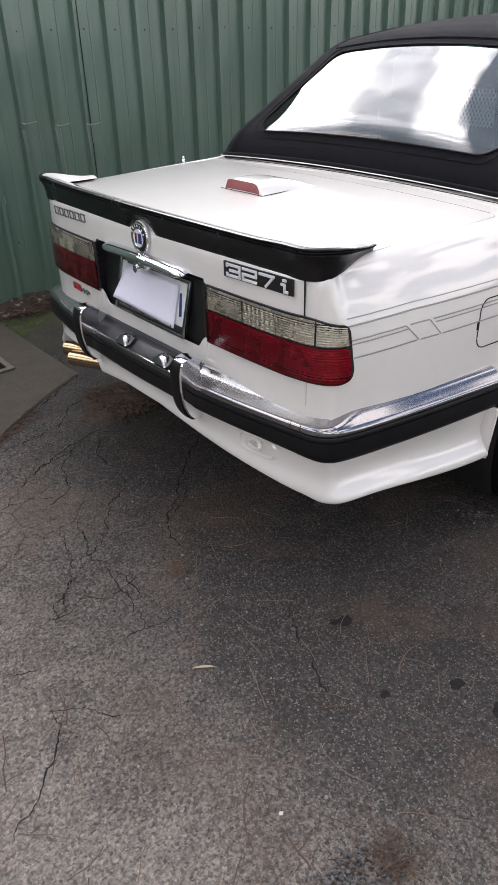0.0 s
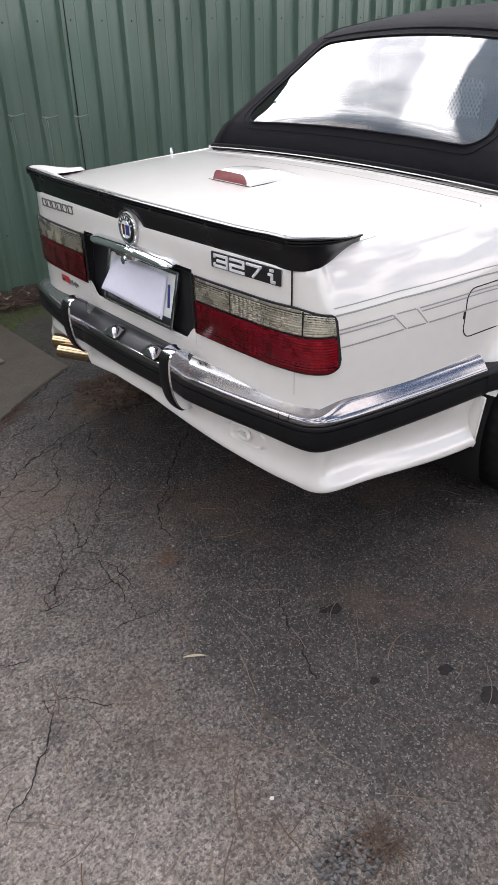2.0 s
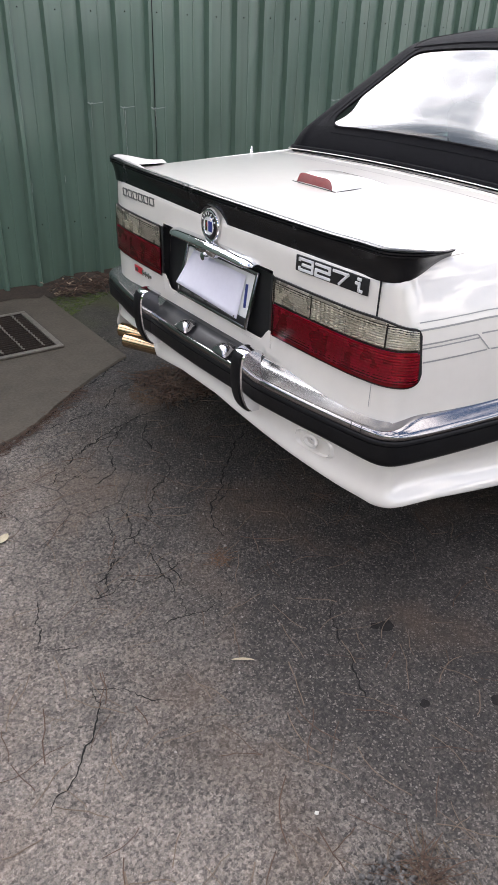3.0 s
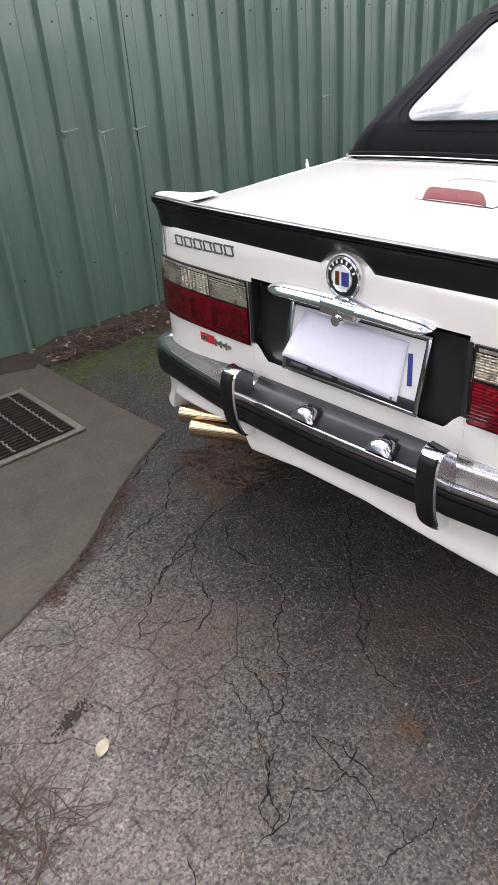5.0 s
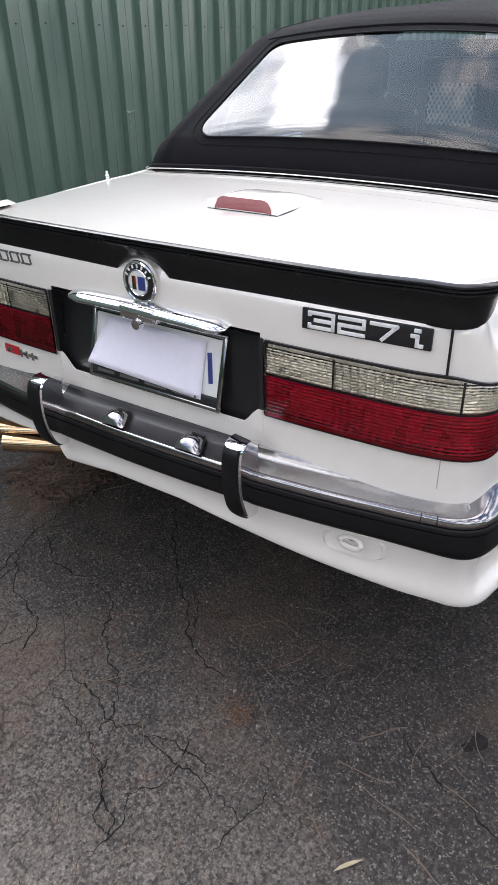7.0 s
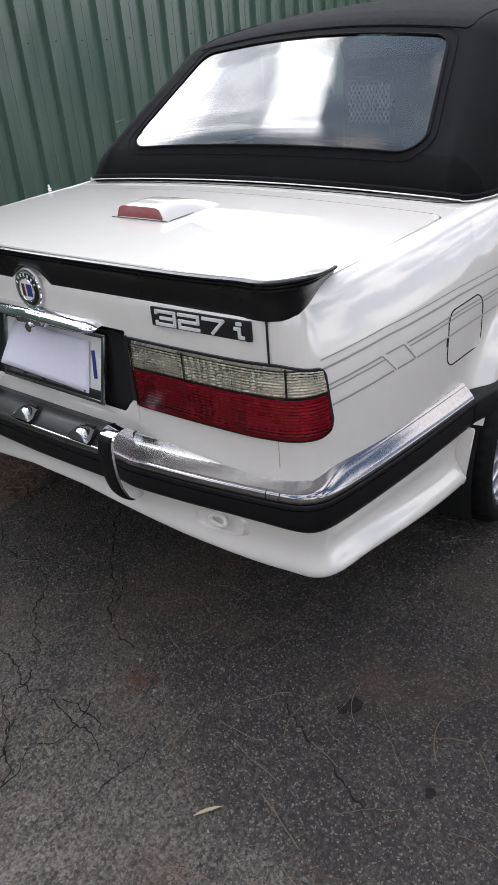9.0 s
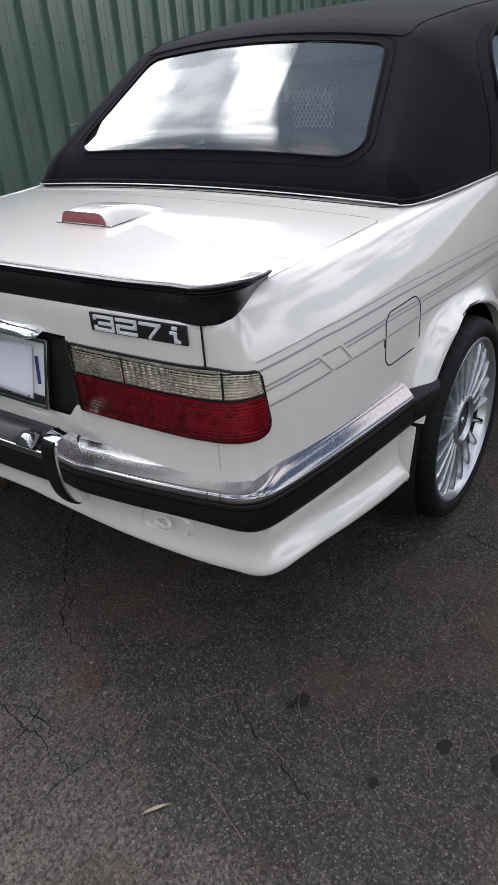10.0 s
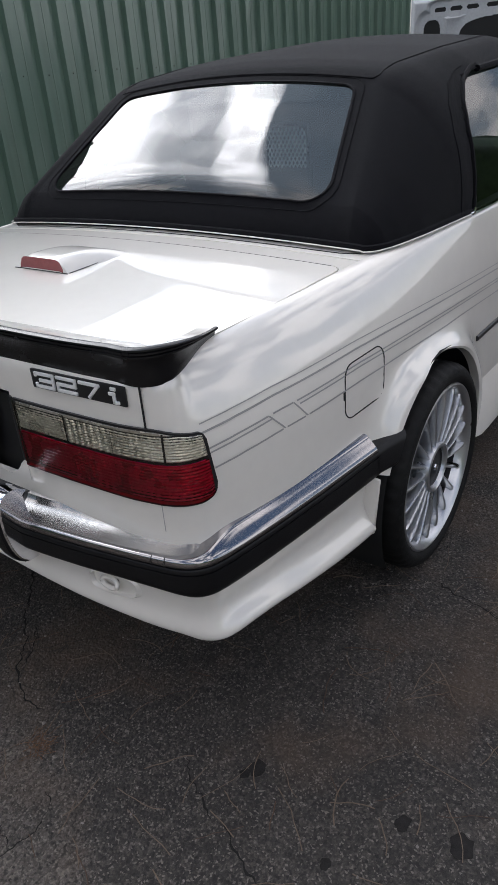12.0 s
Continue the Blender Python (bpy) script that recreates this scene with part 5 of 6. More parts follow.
    worn.inputs["From Min"].default_value = -0.75
    worn.inputs["From Max"].default_value = 0.05
    worn.inputs["To Min"].default_value = 0.12
    l.new(sep.outputs["Y"], worn.inputs["Value"])
    for sc, lim, lo in ((5.5, 0.016, 0.45), (13.0, 0.026, 0.48)):
        cz = n.new("ShaderNodeTexVoronoi")
        cz.feature = "DISTANCE_TO_EDGE"
        cz.inputs["Scale"].default_value = sc
        l.new(warp.outputs["Color"], cz.inputs["Vector"])
        cf = ramp(cz.outputs["Distance"], 0.0, lim, (1, 1, 1), (0, 0, 0))
        gate = noise_tex(2.0 + sc / 6, 3)
        gf = ramp(gate.outputs["Fac"], lo, lo + 0.12, (0, 0, 0), (0.85, 0.85, 0.85))
        both = mixed(1.0, cf.outputs["Color"], gf.outputs["Color"], "MULTIPLY")
        both = mixed(1.0, both.outputs["Color"], worn.outputs["Result"], "MULTIPLY")
        col = mixed(both.outputs["Color"], col.outputs["Color"], (0.009, 0.008, 0.008))
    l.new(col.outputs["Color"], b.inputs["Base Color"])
    b.inputs["Roughness"].default_value = 0.72
    b.inputs["Specular IOR Level"].default_value = 0.4
    bp = n.new("ShaderNodeBump")
    bp.inputs["Strength"].default_value = 1.0
    bp.inputs["Distance"].default_value = 0.006
    add = n.new("ShaderNodeMath")
    add.operation = "MULTIPLY_ADD"
    add.inputs[1].default_value = -0.8
    l.new(vor.outputs["Distance"], add.inputs[0])
    l.new(fine.outputs["Fac"], add.inputs[2])
    deep = n.new("ShaderNodeMath")
    deep.operation = "MULTIPLY_ADD"
    deep.inputs[1].default_value = 1.6
    l.new(worm.outputs["Fac"], deep.inputs[0])
    l.new(add.outputs[0], deep.inputs[2])
    l.new(deep.outputs[0], bp.inputs["Height"])
    l.new(bp.outputs["Normal"], b.inputs["Normal"])
    return m


GROUND = ground_material()
bm = bmesh.new()
bmesh.ops.create_grid(bm, x_segments=60, y_segments=60, size=60)
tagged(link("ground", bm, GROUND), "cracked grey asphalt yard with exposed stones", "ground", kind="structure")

FENCE_Y, PITCH, RIB0 = 2.25, 0.1925, 1.178


def fence():
    """Ribbed steel sheet: raised trapezoid ribs with flat, lightly swaged pans between them."""
    top, rib, xs = 2.35, 0.034, []
    for k in range(-40, 60):
        x = RIB0 + k * PITCH
        xs += [(x + 0.002, 0), (x + 0.011, -rib), (x + 0.030, -rib), (x + 0.043, 0), (x + 0.112, 0), (x + 0.115, -0.0025), (x + 0.119, -0.0025), (x + 0.122, 0)]
    zs = [-0.03, 0.1, 0.3, 0.5, 0.7, 0.82, 0.9, 0.94, 0.98, 1.1, 1.3, 1.5, 1.8, 2.1, top]
    rows = []
    for z in zs:
        row = []
        for x, d in xs:
            dent = 0.006 * noise.noise(Vector((x * 2.2, z * 1.6, 3.0))) + 0.004 * noise.noise(Vector((x * 7, z * 3, 8.0)))
            knock = 0.012 * math.exp(-(((z - 0.93) / 0.05) ** 2)) * (1 if d < -0.01 and 0.5 < x < 1.1 else 0)
            row.append((x, FENCE_Y + d + dent + knock, z))
        rows.append(row)
    ob = link("fence_sheet", grid(rows), FENCE, smooth=False)
    s = ob.modifiers.new("thick", "SOLIDIFY")
    s.thickness = 0.002
    return ob


sheet = tagged(fence(), "dark green ribbed steel fence with dents and scratches", "fence", kind="structure")
# overlap of two sheets
bm = rbox((0.004, 0.010, 2.35), (RIB0 - PITCH + 0.052, FENCE_Y - 0.004, 1.15), 0.001)
part("sheet_lap", bm, FENCE, sheet)
rows = []
for z in np.linspace(0.0, 2.35, 60):
    x = RIB0 - PITCH + 0.0475 + 0.002 * noise.noise(Vector((0, 0, z * 5)))
    w = 0.0022 + 0.0012 * noise.noise(Vector((3, 0, z * 8)))
    rows.append([(x - w, FENCE_Y - 0.0085, z), (x + w, FENCE_Y - 0.0085, z)])
part("lap_gap", grid(rows), DARK, sheet)
SCRATCH = material("bare_steel_scratch", (0.30, 0.35, 0.32), 0.4, vary=0.4, scale=60)
random.seed(5)
for k, z in ((-3, 0.97), (-2, 0.945), (-1, 0.935), (6, 0.95)):
    x = RIB0 + k * PITCH
    pts = [(x + 0.036, FENCE_Y - 0.036, z + 0.004), (x + 0.050, FENCE_Y - 0.006, z - 0.004), (x + 0.075, FENCE_Y - 0.0045, z - 0.001), (x + 0.115, FENCE_Y - 0.004, z + 0.004)]
    part("crease_mark", tube(spline(pts, 0.012), 0.0016, 5), SCRATCH, sheet)
    part("dent_mark", tube([(x + 0.010, FENCE_Y - 0.037, z + 0.008), (x + 0.024, FENCE_Y - 0.039, z - 0.002), (x + 0.036, FENCE_Y - 0.036, z + 0.004)], 0.0035, 6), SCRATCH, sheet)
# scuffs down the ribs' edges
for k, z0, z1 in ((-2, 0.93, 0.66), (-1, 0.93, 0.84), (-2, 0.62, 0.54), (-5, 0.60, 0.54), (-6, 0.56, 0.51), (-4, 0.62, 0.58), (6, 0.93, 0.80)):
    x = RIB0 + k * PITCH + 0.036
    n_p = max(5, int((z0 - z1) / 0.012))
    pts = [(x + 0.004 * noise.noise(Vector((k, 0, z * 40))), FENCE_Y - 0.0345 - 0.002 * abs(noise.noise(Vector((k, 2, z * 60)))), z) for z in np.linspace(z0, z1, n_p)]
    part("scuff", tube(pts, lambda t: 0.0008 + 0.0032 * abs(noise.noise(Vector((t * 9, z0 * 7, 1)))), 5), SCRATCH, sheet)
for k in range(-9, 24):
    for z in (1.40, 0.36):
        bm = bmesh.new()
        bmesh.ops.create_uvsphere(bm, u_segments=8, v_segments=6, radius=0.0038, matrix=Matrix.Translation((RIB0 + k * PITCH + 0.080, FENCE_Y - 0.003, z + 0.004 * math.sin(k * 5))))
        part("screw", bm, DARK, sheet)

# concrete apron round the drain
def slab_outline():
    edge = spline([(0.215, 1.10, 0), (0.10, 1.035, 0), (-0.02, 0.962, 0), (-0.20, 0.835, 0), (-0.385, 0.69, 0), (-0.60, 0.588, 0), (-0.90, 0.47, 0), (-1.6, 0.2, 0)], 0.02)
    return [(p.x + 0.004 * noise.noise(Vector((p.x * 30, 1, 0))), p.y + 0.006 * noise.noise(Vector((p.x * 25, 7, 0)))) for p in edge]


edge = slab_outline()
rows = []
for z, o in ((0.0, 0.004), (0.008, 0.0), (0.011, -0.006)):
    rows.append([(x - o * 0.5, y - o, z) for x, y in edge])
far = []
for x, y in edge:
    far.append((x - 0.01, 2.2, 0.011))
for f in np.linspace(0.08, 1, 12):
    rows.append([(a[0] - 0.003 + (b[0] - a[0]) * f, a[1] + 0.006 + (b[1] - a[1] - 0.006) * f, 0.011) for a, b in zip(edge, far)])


bm = grid(rows)
tagged(link("concrete_apron", bm, CONCRETE), "stained brown-grey concrete apron", "concrete", kind="structure")
# drain grate
RUSTY = material("rusty_steel", (0.040, 0.030, 0.023), 0.7, metal=0.3, vary=0.45, scale=30, bump=0.4, bump_scale=200)
GALVA = material("dull_galvanised", (0.22, 0.20, 0.17), 0.55, metal=0.5, vary=0.4, scale=40)
grate = thing("drain_grate", "rusty steel drain grate set in concrete", "drain")
part("pit", rbox((0.70, 0.50, 0.006), (-0.37, 1.60, 0.013), 0.001), DARK, grate)
bm = bmesh.new()
for sx, cx, sy, cy in ((0.76, -0.37, 0.028, 1.345), (0.76, -0.37, 0.028, 1.860), (0.028, -0.004, 0.486, 1.6025), (0.028, -0.736, 0.486, 1.6025)):
    rbox((sx, sy, 0.010), (cx, cy, 0.019), 0.002, bm=bm)
part("rim", bm, GALVA, grate)
for k in range(19):
    part("bar", rbox((0.69, 0.005, 0.016), (-0.37, 1.375 + 0.0253 * k, 0.020), 0.001), RUSTY, grate)
for k in range(7):
    x = -0.075 - 0.098 * k
    pts = [(x + 0.003 * math.sin(t * 90), 1.362 + 0.482 * t, 0.030 + 0.003 * math.cos(t * 90)) for t in np.linspace(0, 1, 60)]
    part("twisted_bar", tube(pts, 0.0040, 5), GALVA, grate)

# cracks: dark, ragged seams in the asphalt
CRACK = material("crack_dirt", (0.012, 0.011, 0.010), 0.95)
LINES = [
    [(0.01, 0.51), (-0.06, 0.41), (-0.08, 0.20), (-0.13, 0.11), (-0.20, 0.07), (-0.29, -0.07)],
    [(0.36, 0.30), (0.23, 0.19), (0.11, 0.09), (0.01, -0.03), (-0.09, -0.12), (-0.13, -0.19), (-0.14, -0.28)],
    [(-0.07, 0.52), (-0.19, 0.41), (-0.26, 0.26), (-0.34, 0.19)],
    [(-0.12, 0.47), (-0.27, 0.45), (-0.41, 0.34), (-0.49, 0.28)],
    [(-0.31, 0.08), (-0.37, -0.13), (-0.36, -0.21), (-0.38, -0.34), (-0.38, -0.44), (-0.41, -0.49)],
    [(-0.37, 0.08), (-0.44, -0.12), (-0.52, -0.25), (-0.57, -0.31)],
    [(-0.72, -0.57), (-0.72, -0.63), (-0.75, -0.68), (-0.84, -0.75), (-0.90, -0.81)],
]
LINES += [
    [(-0.28, -0.29), (-0.40, -0.32), (-0.48, -0.28), (-0.57, -0.31), (-0.63, -0.29)],
    [(-0.77, -0.40), (-0.67, -0.44)],
    [(-0.13, -0.81), (-0.19, -0.96)],
    [(0.30, 0.56), (0.04, 0.56), (-0.16, 0.50), (-0.31, 0.42)],
    [(0.36, 0.77), (0.12, 0.86), (-0.10, 0.69), (-0.27, 0.66), (-0.35, 0.64)],
    [(-0.28, -0.45), (-0.30, -0.50)],
    [(0.80, -0.90), (0.75, -1.04), (0.73, -1.11), (0.70, -1.30)],
]
random.seed(11)


def crack(pts, wide):
    line = spline([(x, y, 0) for x, y in pts], 0.012)
    rows = []
    for i, p in enumerate(line):
        d = (line[min(i + 1, len(line) - 1)] - line[max(i - 1, 0)]).normalized()
        nrm = Vector((-d.y, d.x, 0))
        q = p + nrm * (0.018 * noise.noise(Vector((p.x * 14, p.y * 14, 1))) + 0.010 * noise.noise(Vector((p.x * 45, p.y * 45, 3))) + random.uniform(-0.004, 0.004))
        w = wide * (0.35 + 1.1 * abs(noise.noise(Vector((p.x * 22, p.y * 22, 5))))) * random.uniform(0.6, 1.3)
        w *= min(1.0, 0.2 + min(i, len(line) - 1 - i) / 4)
        rows.append([(q.x - nrm.x * w, q.y - nrm.y * w, 0.0015), (q.x + nrm.x * w, q.y + nrm.y * w, 0.0015)])
    return grid(rows)


for row, pts in enumerate(LINES):
    tagged(link("ground_crack", crack(pts, 0.0022 if row in (4, 5, 7, 8) else 0.0034), CRACK), "ragged dark crack in the asphalt", "crack", kind="structure")
    # finer branches
    for k in range(1):
        a = Vector((*random.choice(pts), 0))
        ang = random.uniform(0, 6.28)
        br = [(a.x, a.y)]
        for q in range(4):
            ang += random.uniform(-0.6, 0.6)
            br.append((br[-1][0] + 0.05 * math.cos(ang), br[-1][1] + 0.05 * math.sin(ang)))
        tagged(link("ground_crack", crack(br, 0.0020), CRACK), "ragged dark crack in the asphalt", "crack", kind="structure")

# open seam along the concrete's edge
tagged(link("ground_crack", crack([(0.222, 1.108), (0.10, 1.024), (-0.02, 0.952), (-0.20, 0.824), (-0.385, 0.680), (-0.58, 0.588)], 0.0045), CRACK), "dark seam between asphalt and concrete", "crack", kind="structure")

# dark oil spots
OIL = material("oil_stain", (0.020, 0.018, 0.017), 0.8, vary=0.6, scale=60, spec=0.2, bump=0.8, bump_scale=120)
for x, y, r in ((0.019, -0.813, 0.022), (0.067, -1.131, 0.020), (0.082, -1.245, 0.028), (-0.008, -0.796, 0.015), (-0.085, -1.041, 0.013)):
    ring = [(x + r * (1 + 0.5 * noise.noise(Vector((math.cos(a) * 1.5, math.sin(a) * 1.5, x * 20)))) * math.cos(a), y + r * 0.8 * (1 + 0.5 * noise.noise(Vector((math.cos(a) * 1.5, math.sin(a) * 1.5, 9 + y * 20)))) * math.sin(a)) for a in np.linspace(0, 2 * math.pi, 33)]
    bm = grid([[(x, y, 0.0016)] * 33, [(x + (a - x) * 0.7, y + (b - y) * 0.7, 0.0016) for a, b in ring], [(a, b, 0.0012) for a, b in ring]])
    tagged(link("oil_spot", bm, OIL), "dark oil spot on the asphalt", "stain", kind="structure")

# loose grit, twigs, moss and leaf litter
GRIT = material("grit", (0.22, 0.20, 0.18), 0.8, vary=0.5, scale=8)
random.seed(23)


def scatter_stones(n, area, r0, r1):
    bm = bmesh.new()
    for _ in range(n):
        x, y = random.uniform(*area[0]), random.uniform(*area[1])
        r = random.uniform(r0, r1) * random.uniform(0.6, 1.2)
        m = Matrix.Translation((x, y, r * 0.35)) @ Euler((random.random() * 6, random.random() * 6, random.random() * 6)).to_matrix().to_4x4() @ Matrix.Diagonal((1, random.uniform(0.6, 1), random.uniform(0.5, 0.9), 1))
        ret = bmesh.ops.create_icosphere(bm, subdivisions=1, radius=r, matrix=m)
        for v in ret["verts"]:
            v.co += Vector((random.uniform(-0.2, 0.2), random.uniform(-0.2, 0.2), random.uniform(-0.1, 0.1))) * r
    return bm


tagged(link("loose_grit", scatter_stones(560, ((-1.1, 1.3), (-1.6, 0.6)), 0.0015, 0.0046), GRIT, smooth=False), "pale grit strewn over the asphalt", "grit", kind="stuff")
tagged(link("white_pebble", scatter_stones(1, ((-0.467, -0.466), (-1.101, -1.1)), 0.008, 0.009), material("pale_stone", (0.5, 0.48, 0.45), 0.7, vary=0.2, scale=60), smooth=False), "small white pebble on the asphalt", "pebble")

TWIG = material("dry_twig", (0.085, 0.052, 0.036), 0.85, vary=0.4, scale=30)
STRAW = material("dry_straw", (0.12, 0.088, 0.058), 0.85, vary=0.35, scale=30)


def scatter_twigs(n, area, l0, l1, r, heap=0.0, bend=0.6):
    bm = bmesh.new()
    for _ in range(n):
        x, y = random.uniform(*area[0]), random.uniform(*area[1])
        a, ln = random.uniform(0, 6.28), random.uniform(l0, l1)
        z = r + random.random() * heap
        pts = []
        for k in range(6):
            pts.append((x, y, z))
            x += math.cos(a) * ln / 5
            y += math.sin(a) * ln / 5
            a += random.uniform(-bend, bend)
            z = max(r, z + random.uniform(-1, 1) * heap * 0.2)
        pts = [(p[0], min(p[1], FENCE_Y - 0.05), p[2]) for p in pts]
        tube(pts, r * random.uniform(0.5, 1.1), 4, caps=False, bm=bm)
    return bm


tagged(link("pine_needles", scatter_twigs(150, ((-0.95, 1.0), (-1.6, 0.4)), 0.05, 0.15, 0.0013, bend=0.32), TWIG), "thin dry needles strewn on the asphalt", "needles", kind="stuff")
tagged(link("leaf_litter", scatter_twigs(620, ((0.28, 2.2), (2.00, 2.2)), 0.03, 0.15, 0.0026, heap=0.055, bend=0.35), TWIG), "heap of dry twigs and leaf litter", "litter", kind="stuff")
tagged(link("straw_litter", scatter_twigs(170, ((0.26, 2.2), (1.95, 2.2)), 0.03, 0.12, 0.0024, heap=0.06, bend=0.3), STRAW), "pale dry stalks in the litter", "litter", kind="stuff")
tagged(link("dry_weed", scatter_twigs(45, ((-0.43, -0.30), (-1.40, -1.26)), 0.02, 0.07, 0.0007, heap=0.008), STRAW), "flattened dry weed on the asphalt", "weed", kind="stuff")
tagged(link("needle_clump", scatter_twigs(300, ((0.14, 0.46), (0.56, 0.90)), 0.03, 0.10, 0.0022, heap=0.012, bend=0.3), TWIG), "dark mat of needles under the exhaust", "needles", kind="stuff")

RUSTY_NEEDLE = material("rust_brown_needle", (0.13, 0.068, 0.034), 0.85, vary=0.4, scale=30)
tagged(link("rust_needles", scatter_twigs(46, ((-0.23, -0.17), (-0.38, -0.31)), 0.012, 0.05, 0.0008, heap=0.004, bend=0.4), RUSTY_NEEDLE), "rust-brown dry needles gathered on the asphalt", "needles", kind="stuff")
CLOD = material("dark_clod", (0.050, 0.035, 0.025), 0.9, vary=0.5, scale=25)
tagged(link("dark_clods", scatter_stones(260, ((0.13, 0.44), (0.55, 0.86)), 0.005, 0.013), CLOD, smooth=False), "dark crumbled dirt and bark under the exhaust", "dirt", kind="stuff")
NEEDLE = material("faded_needle", (0.150, 0.112, 0.080), 0.8, vary=0.35, scale=30)
tagged(link("faded_needles", scatter_twigs(280, ((-0.95, 1.0), (-1.6, 0.6)), 0.05, 0.15, 0.0013, bend=0.32), NEEDLE), "faded curved needles strewn on the asphalt", "needles", kind="stuff")
tagged(link("dry_tuft", scatter_twigs(60, ((-0.41, -0.35), (-1.33, -1.27)), 0.03, 0.09, 0.0010, heap=0.012, bend=0.25), TWIG), "tuft of dry brown grass lying flat", "grass", kind="stuff")
tagged(link("gravel_patch", scatter_stones(140, ((-0.50, -0.39), (-1.33, -1.24)), 0.004, 0.009), material("grey_gravel", (0.085, 0.080, 0.075), 0.85, vary=0.5, scale=20), smooth=False), "patch of loose grey gravel", "gravel", kind="stuff")


def strewn_line(n, pts, wide, l0, l1, r, heap):
    """Twigs caught along a seam in the ground."""
    line = spline([(x, y, 0) for x, y in pts], 0.01)
    bm = bmesh.new()
    for _ in range(n):
        p = random.choice(line)
        x, y = p.x + random.gauss(0, wide), p.y + random.gauss(0, wide)
        a, ln = random.uniform(0, 6.28), random.uniform(l0, l1)
        z = r + random.random() * heap
        tube([(x + math.cos(a + 0.3 * k) * ln * k / 4, y + math.sin(a + 0.3 * k) * ln * k / 4, z) for k in range(5)], r, 4, caps=False, bm=bm)
    return bm


tagged(link("seam_litter", strewn_line(240, [(-0.10, 0.90), (-0.22, 0.80), (-0.40, 0.67), (-0.56, 0.58)], 0.014, 0.015, 0.06, 0.0013, 0.010), TWIG), "dry litter caught along the edge of the concrete", "litter", kind="stuff")
# brown crumbs of earth under the exhaust
EARTH = material("brown_earth", (0.100, 0.066, 0.043), 0.95, vary=0.5, scale=30)
bm = bmesh.new()
for _ in range(1300):
    a, q = random.uniform(0, 6.28), math.sqrt(random.random())
    x, y = 0.22 + 0.17 * q * math.cos(a) + 0.04 * q * math.sin(a), 0.74 + 0.15 * q * math.sin(a)
    r = random.uniform(0.002, 0.010) * (1.15 - 0.6 * q)
    bmesh.ops.create_icosphere(bm, subdivisions=1, radius=r, matrix=Matrix.Translation((x, y, r * 0.2)) @ Matrix.Diagonal((1, random.uniform(0.6, 1), 0.6, 1)))
tagged(link("earth_crumbs", bm, EARTH, smooth=False), "brown crumbs of earth on the asphalt", "earth", kind="stuff")

# soil bank under the litter
SOIL = material("soil", (0.040, 0.030, 0.022), 0.95, vary=0.5, scale=12, bump=0.9, bump_scale=90)
rows = []
for x in np.linspace(-2.4, 6.0, 180):
    e = 0.35 + 0.65 * smoothstep(0.2, 0.5, x)
    rows.append([(x, 2.02 + 0.10 * smoothstep(0.3, -0.1, x) + 0.02 * math.sin(x * 9) + 0.012 * math.sin(x * 31) + d * (0.24 - 0.10 * smoothstep(0.3, -0.1, x)), 0.014 - 0.013 * smoothstep(0.1, 0.3, x) + e * (0.055 * d + 0.012 * noise.noise(Vector((x * 9, d * 3, 0))) * d)) for d in np.linspace(0, 1, 8)])
tagged(link("soil_bank", grid(rows), SOIL), "low bank of dark soil along the fence", "soil", kind="structure")

MOSS = material("moss", (0.060, 0.082, 0.020), 0.95, vary=0.5, scale=9, bump=1.0, bump_scale=140)
bm = bmesh.new()
random.seed(8)
for _ in range(1700):
    u, v = random.random(), random.random()
    x, y = 0.12 + 1.5 * u, 1.62 + 0.45 * v
    if noise.noise(Vector((x * 4, y * 4, 2))) + 0.35 * v - 0.25 * abs(u - 0.3) < 0.05:
        continue
    r = random.uniform(0.004, 0.013)
    m = Matrix.Translation((x, y, 0.001)) @ Matrix.Rotation(random.random() * 6, 4, "Z") @ Matrix.Diagonal((1, random.uniform(0.6, 1), 0.35, 1))
    bmesh.ops.create_icosphere(bm, subdivisions=1, radius=r, matrix=m)
tagged(link("moss_patch", bm, MOSS), "green moss over the damp asphalt", "moss", kind="stuff")

# small dead leaves lying in the litter
LITTER_LEAF = material("litter_leaf", (0.24, 0.18, 0.12), 0.8, vary=0.6, scale=25)
bm = bmesh.new()
random.seed(44)
for _ in range(90):
    x, y, z = random.uniform(0.2, 2.2), random.uniform(1.98, 2.2), random.uniform(0.03, 0.075)
    a, ln, w = random.uniform(0, 6.28), random.uniform(0.015, 0.035), random.uniform(0.005, 0.011)
    m = Matrix.Translation((x, y, z)) @ Euler((random.uniform(-0.6, 0.6), random.uniform(-0.6, 0.6), a)).to_matrix().to_4x4()
    grid([[m @ Vector((ln * t, s * w * math.sin(math.pi * t), 0.2 * abs(s) * w)) for s in (-1, 0, 1)] for t in (0, 0.25, 0.5, 0.75, 1)], bm=bm)
tagged(link("dead_leaves", bm, LITTER_LEAF), "small pale dead leaves in the litter", "leaves", kind="stuff")
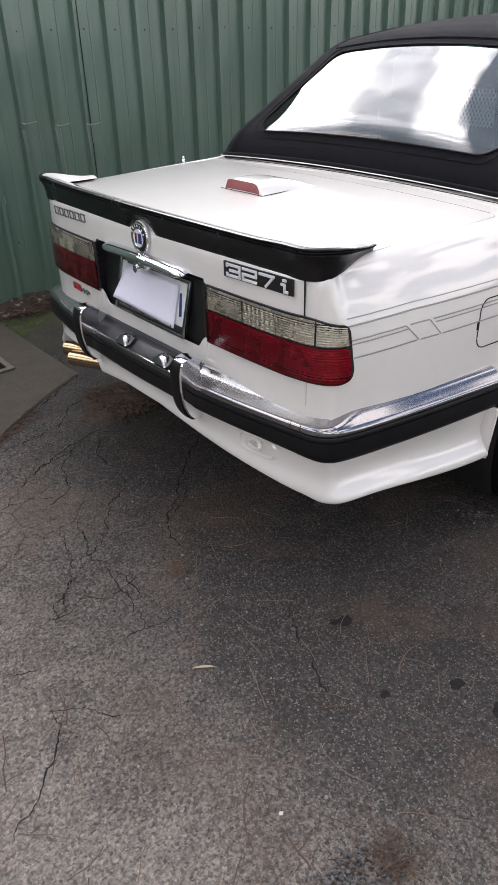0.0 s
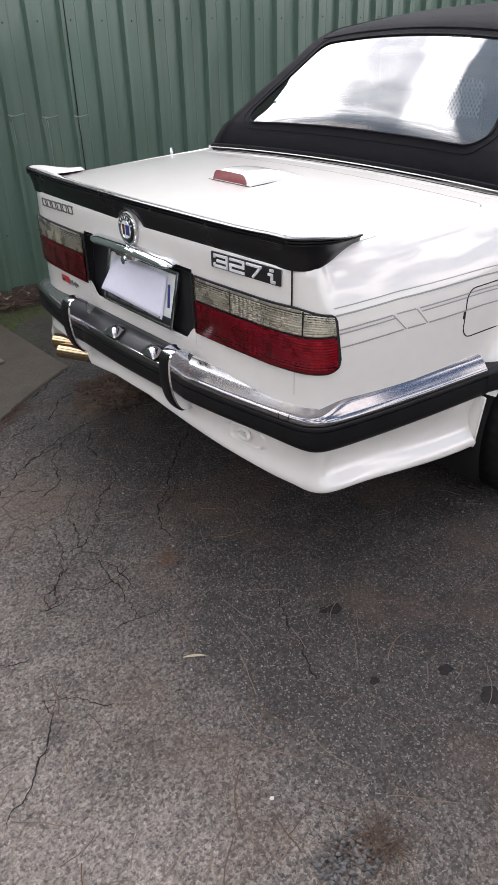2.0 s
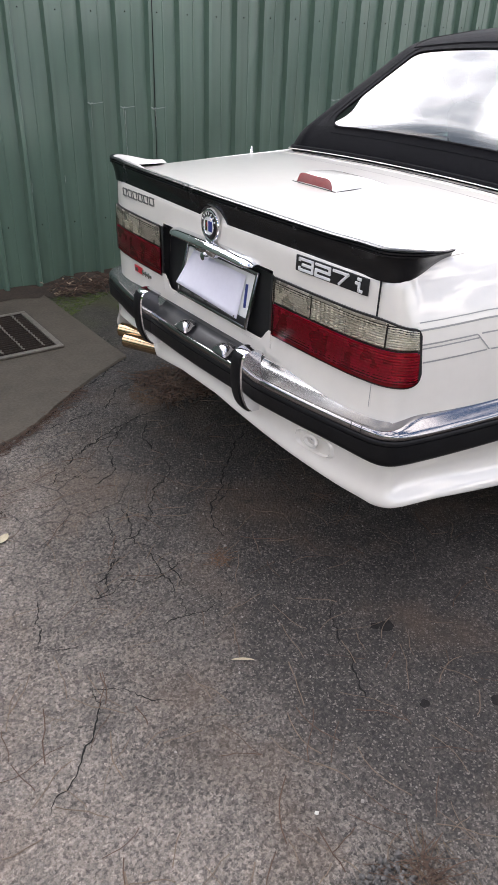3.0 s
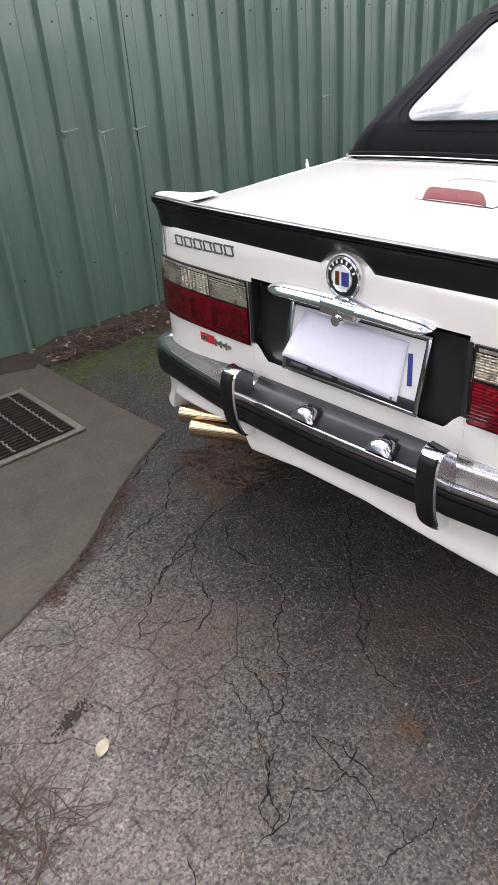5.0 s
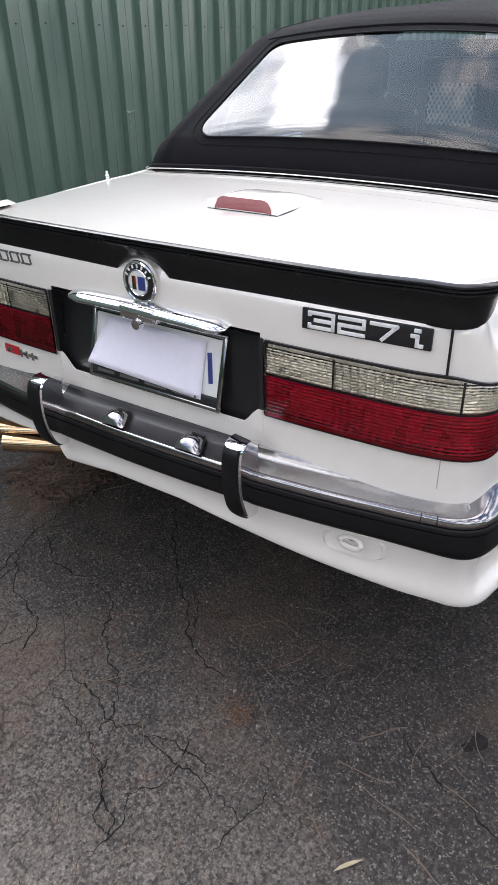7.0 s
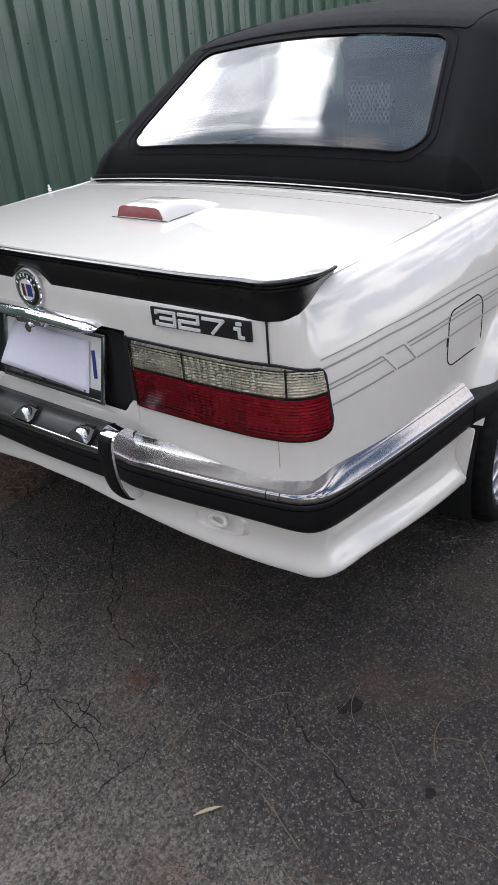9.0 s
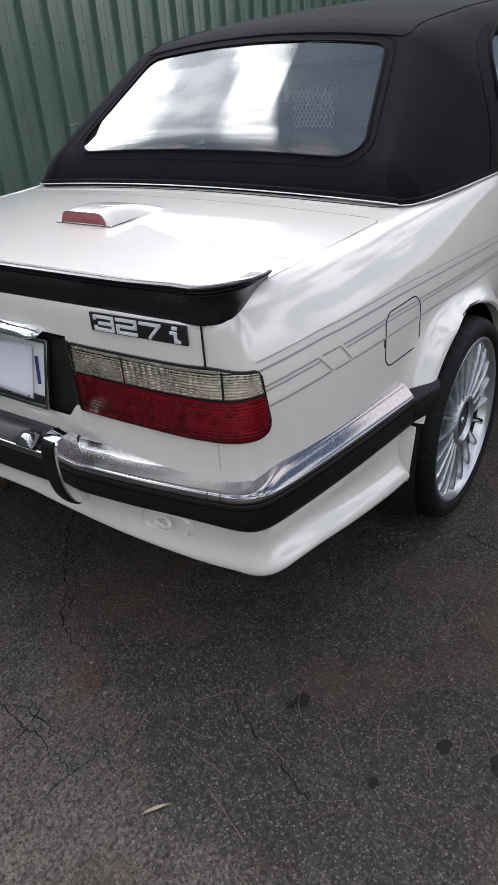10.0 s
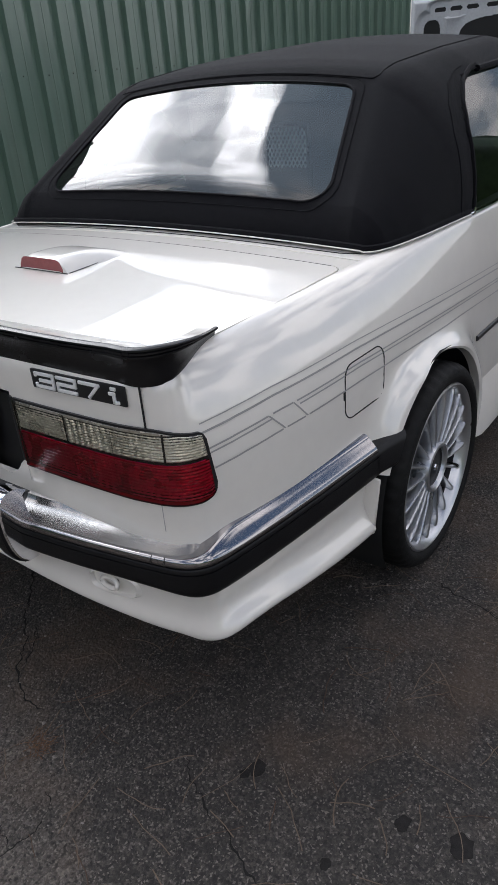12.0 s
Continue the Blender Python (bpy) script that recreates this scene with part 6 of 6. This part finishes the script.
# litter at the open edge of the yard
tagged(link("dark_litter", scatter_twigs(70, ((-0.96, -0.84), (-0.06, 0.10)), 0.03, 0.10, 0.0014, heap=0.006, bend=0.3), TWIG), "dark dry litter lying on the asphalt", "litter", kind="stuff")
bm = bmesh.new()
random.seed(31)
for _ in range(260):
    x, y = random.gauss(-0.707, 0.018), random.gauss(0.20, 0.012)
    x, y = x + (y - 0.20) * 1.3, y
    r = random.uniform(0.0012, 0.0035)
    bmesh.ops.create_icosphere(bm, subdivisions=1, radius=r, matrix=Matrix.Translation((x, y, r * 0.3)))
tagged(link("dirt_crumbs", bm, SOIL, smooth=False), "dark crumbs of dirt on the asphalt", "dirt", kind="stuff")

# far belt of trees all round the yard
TREES = material("far_trees", (0.035, 0.060, 0.022), 0.9, vary=0.6, scale=0.5, spec=0.2)
rows = []
n_belt = 360
for h in (0, 0.4, 0.7, 0.9, 1.0):
    row = []
    for k in range(n_belt):
        a = 2 * math.pi * k / n_belt
        c, sn = math.cos(a), math.sin(a)
        tall = 5.5 + 2.6 * noise.noise(Vector((c * 4, sn * 4, 1))) + 1.6 * noise.noise(Vector((c * 14, sn * 14, 5))) + 0.9 * noise.noise(Vector((c * 40, sn * 40, 9)))
        tall *= 1 - 0.75 * smoothstep(-0.40, -0.52, sn) * smoothstep(0.0, 0.2, c)
        rad = 27 + 1.5 * noise.noise(Vector((c * 20, sn * 20, h * 4))) + 1.5 * h
        row.append((rad * c, rad * sn, tall * h - 0.1))
    rows.append(row)
tagged(link("backdrop", grid(rows, closed=True), TREES), "dark green belt of distant trees", "trees", kind="structure")

# single fallen leaves
LEAF = material("dry_leaf", (0.40, 0.35, 0.24), 0.7, vary=0.3, scale=60)


def leaf(x, y, ln, w, a, mat, label):
    rows = []
    for t in np.linspace(0, 1, 9):
        h = w * math.sin(math.pi * t) ** 0.7
        c = 0.03 * ln * math.sin(math.pi * t)
        row = []
        for o in (-1, -0.5, 0, 0.5, 1):
            px, py = (t - 0.5) * ln, o * h + c
            row.append((px * math.cos(a) - py * math.sin(a), px * math.sin(a) + py * math.cos(a), 0.002 + 0.003 * abs(o) + 0.004 * t))
        rows.append(row)
    ob = link("fallen_leaf", grid(rows), mat)
    ob.location = (x, y, 0)
    return tagged(ob, label, "leaf")


leaf(-0.368, -0.700, 0.056, 0.004, radians(-38), LEAF, "dry curled leaf lying on the asphalt")
leaf(-0.70, 0.080, 0.045, 0.014, radians(40), LEAF, "pale dry leaf lying on the asphalt")
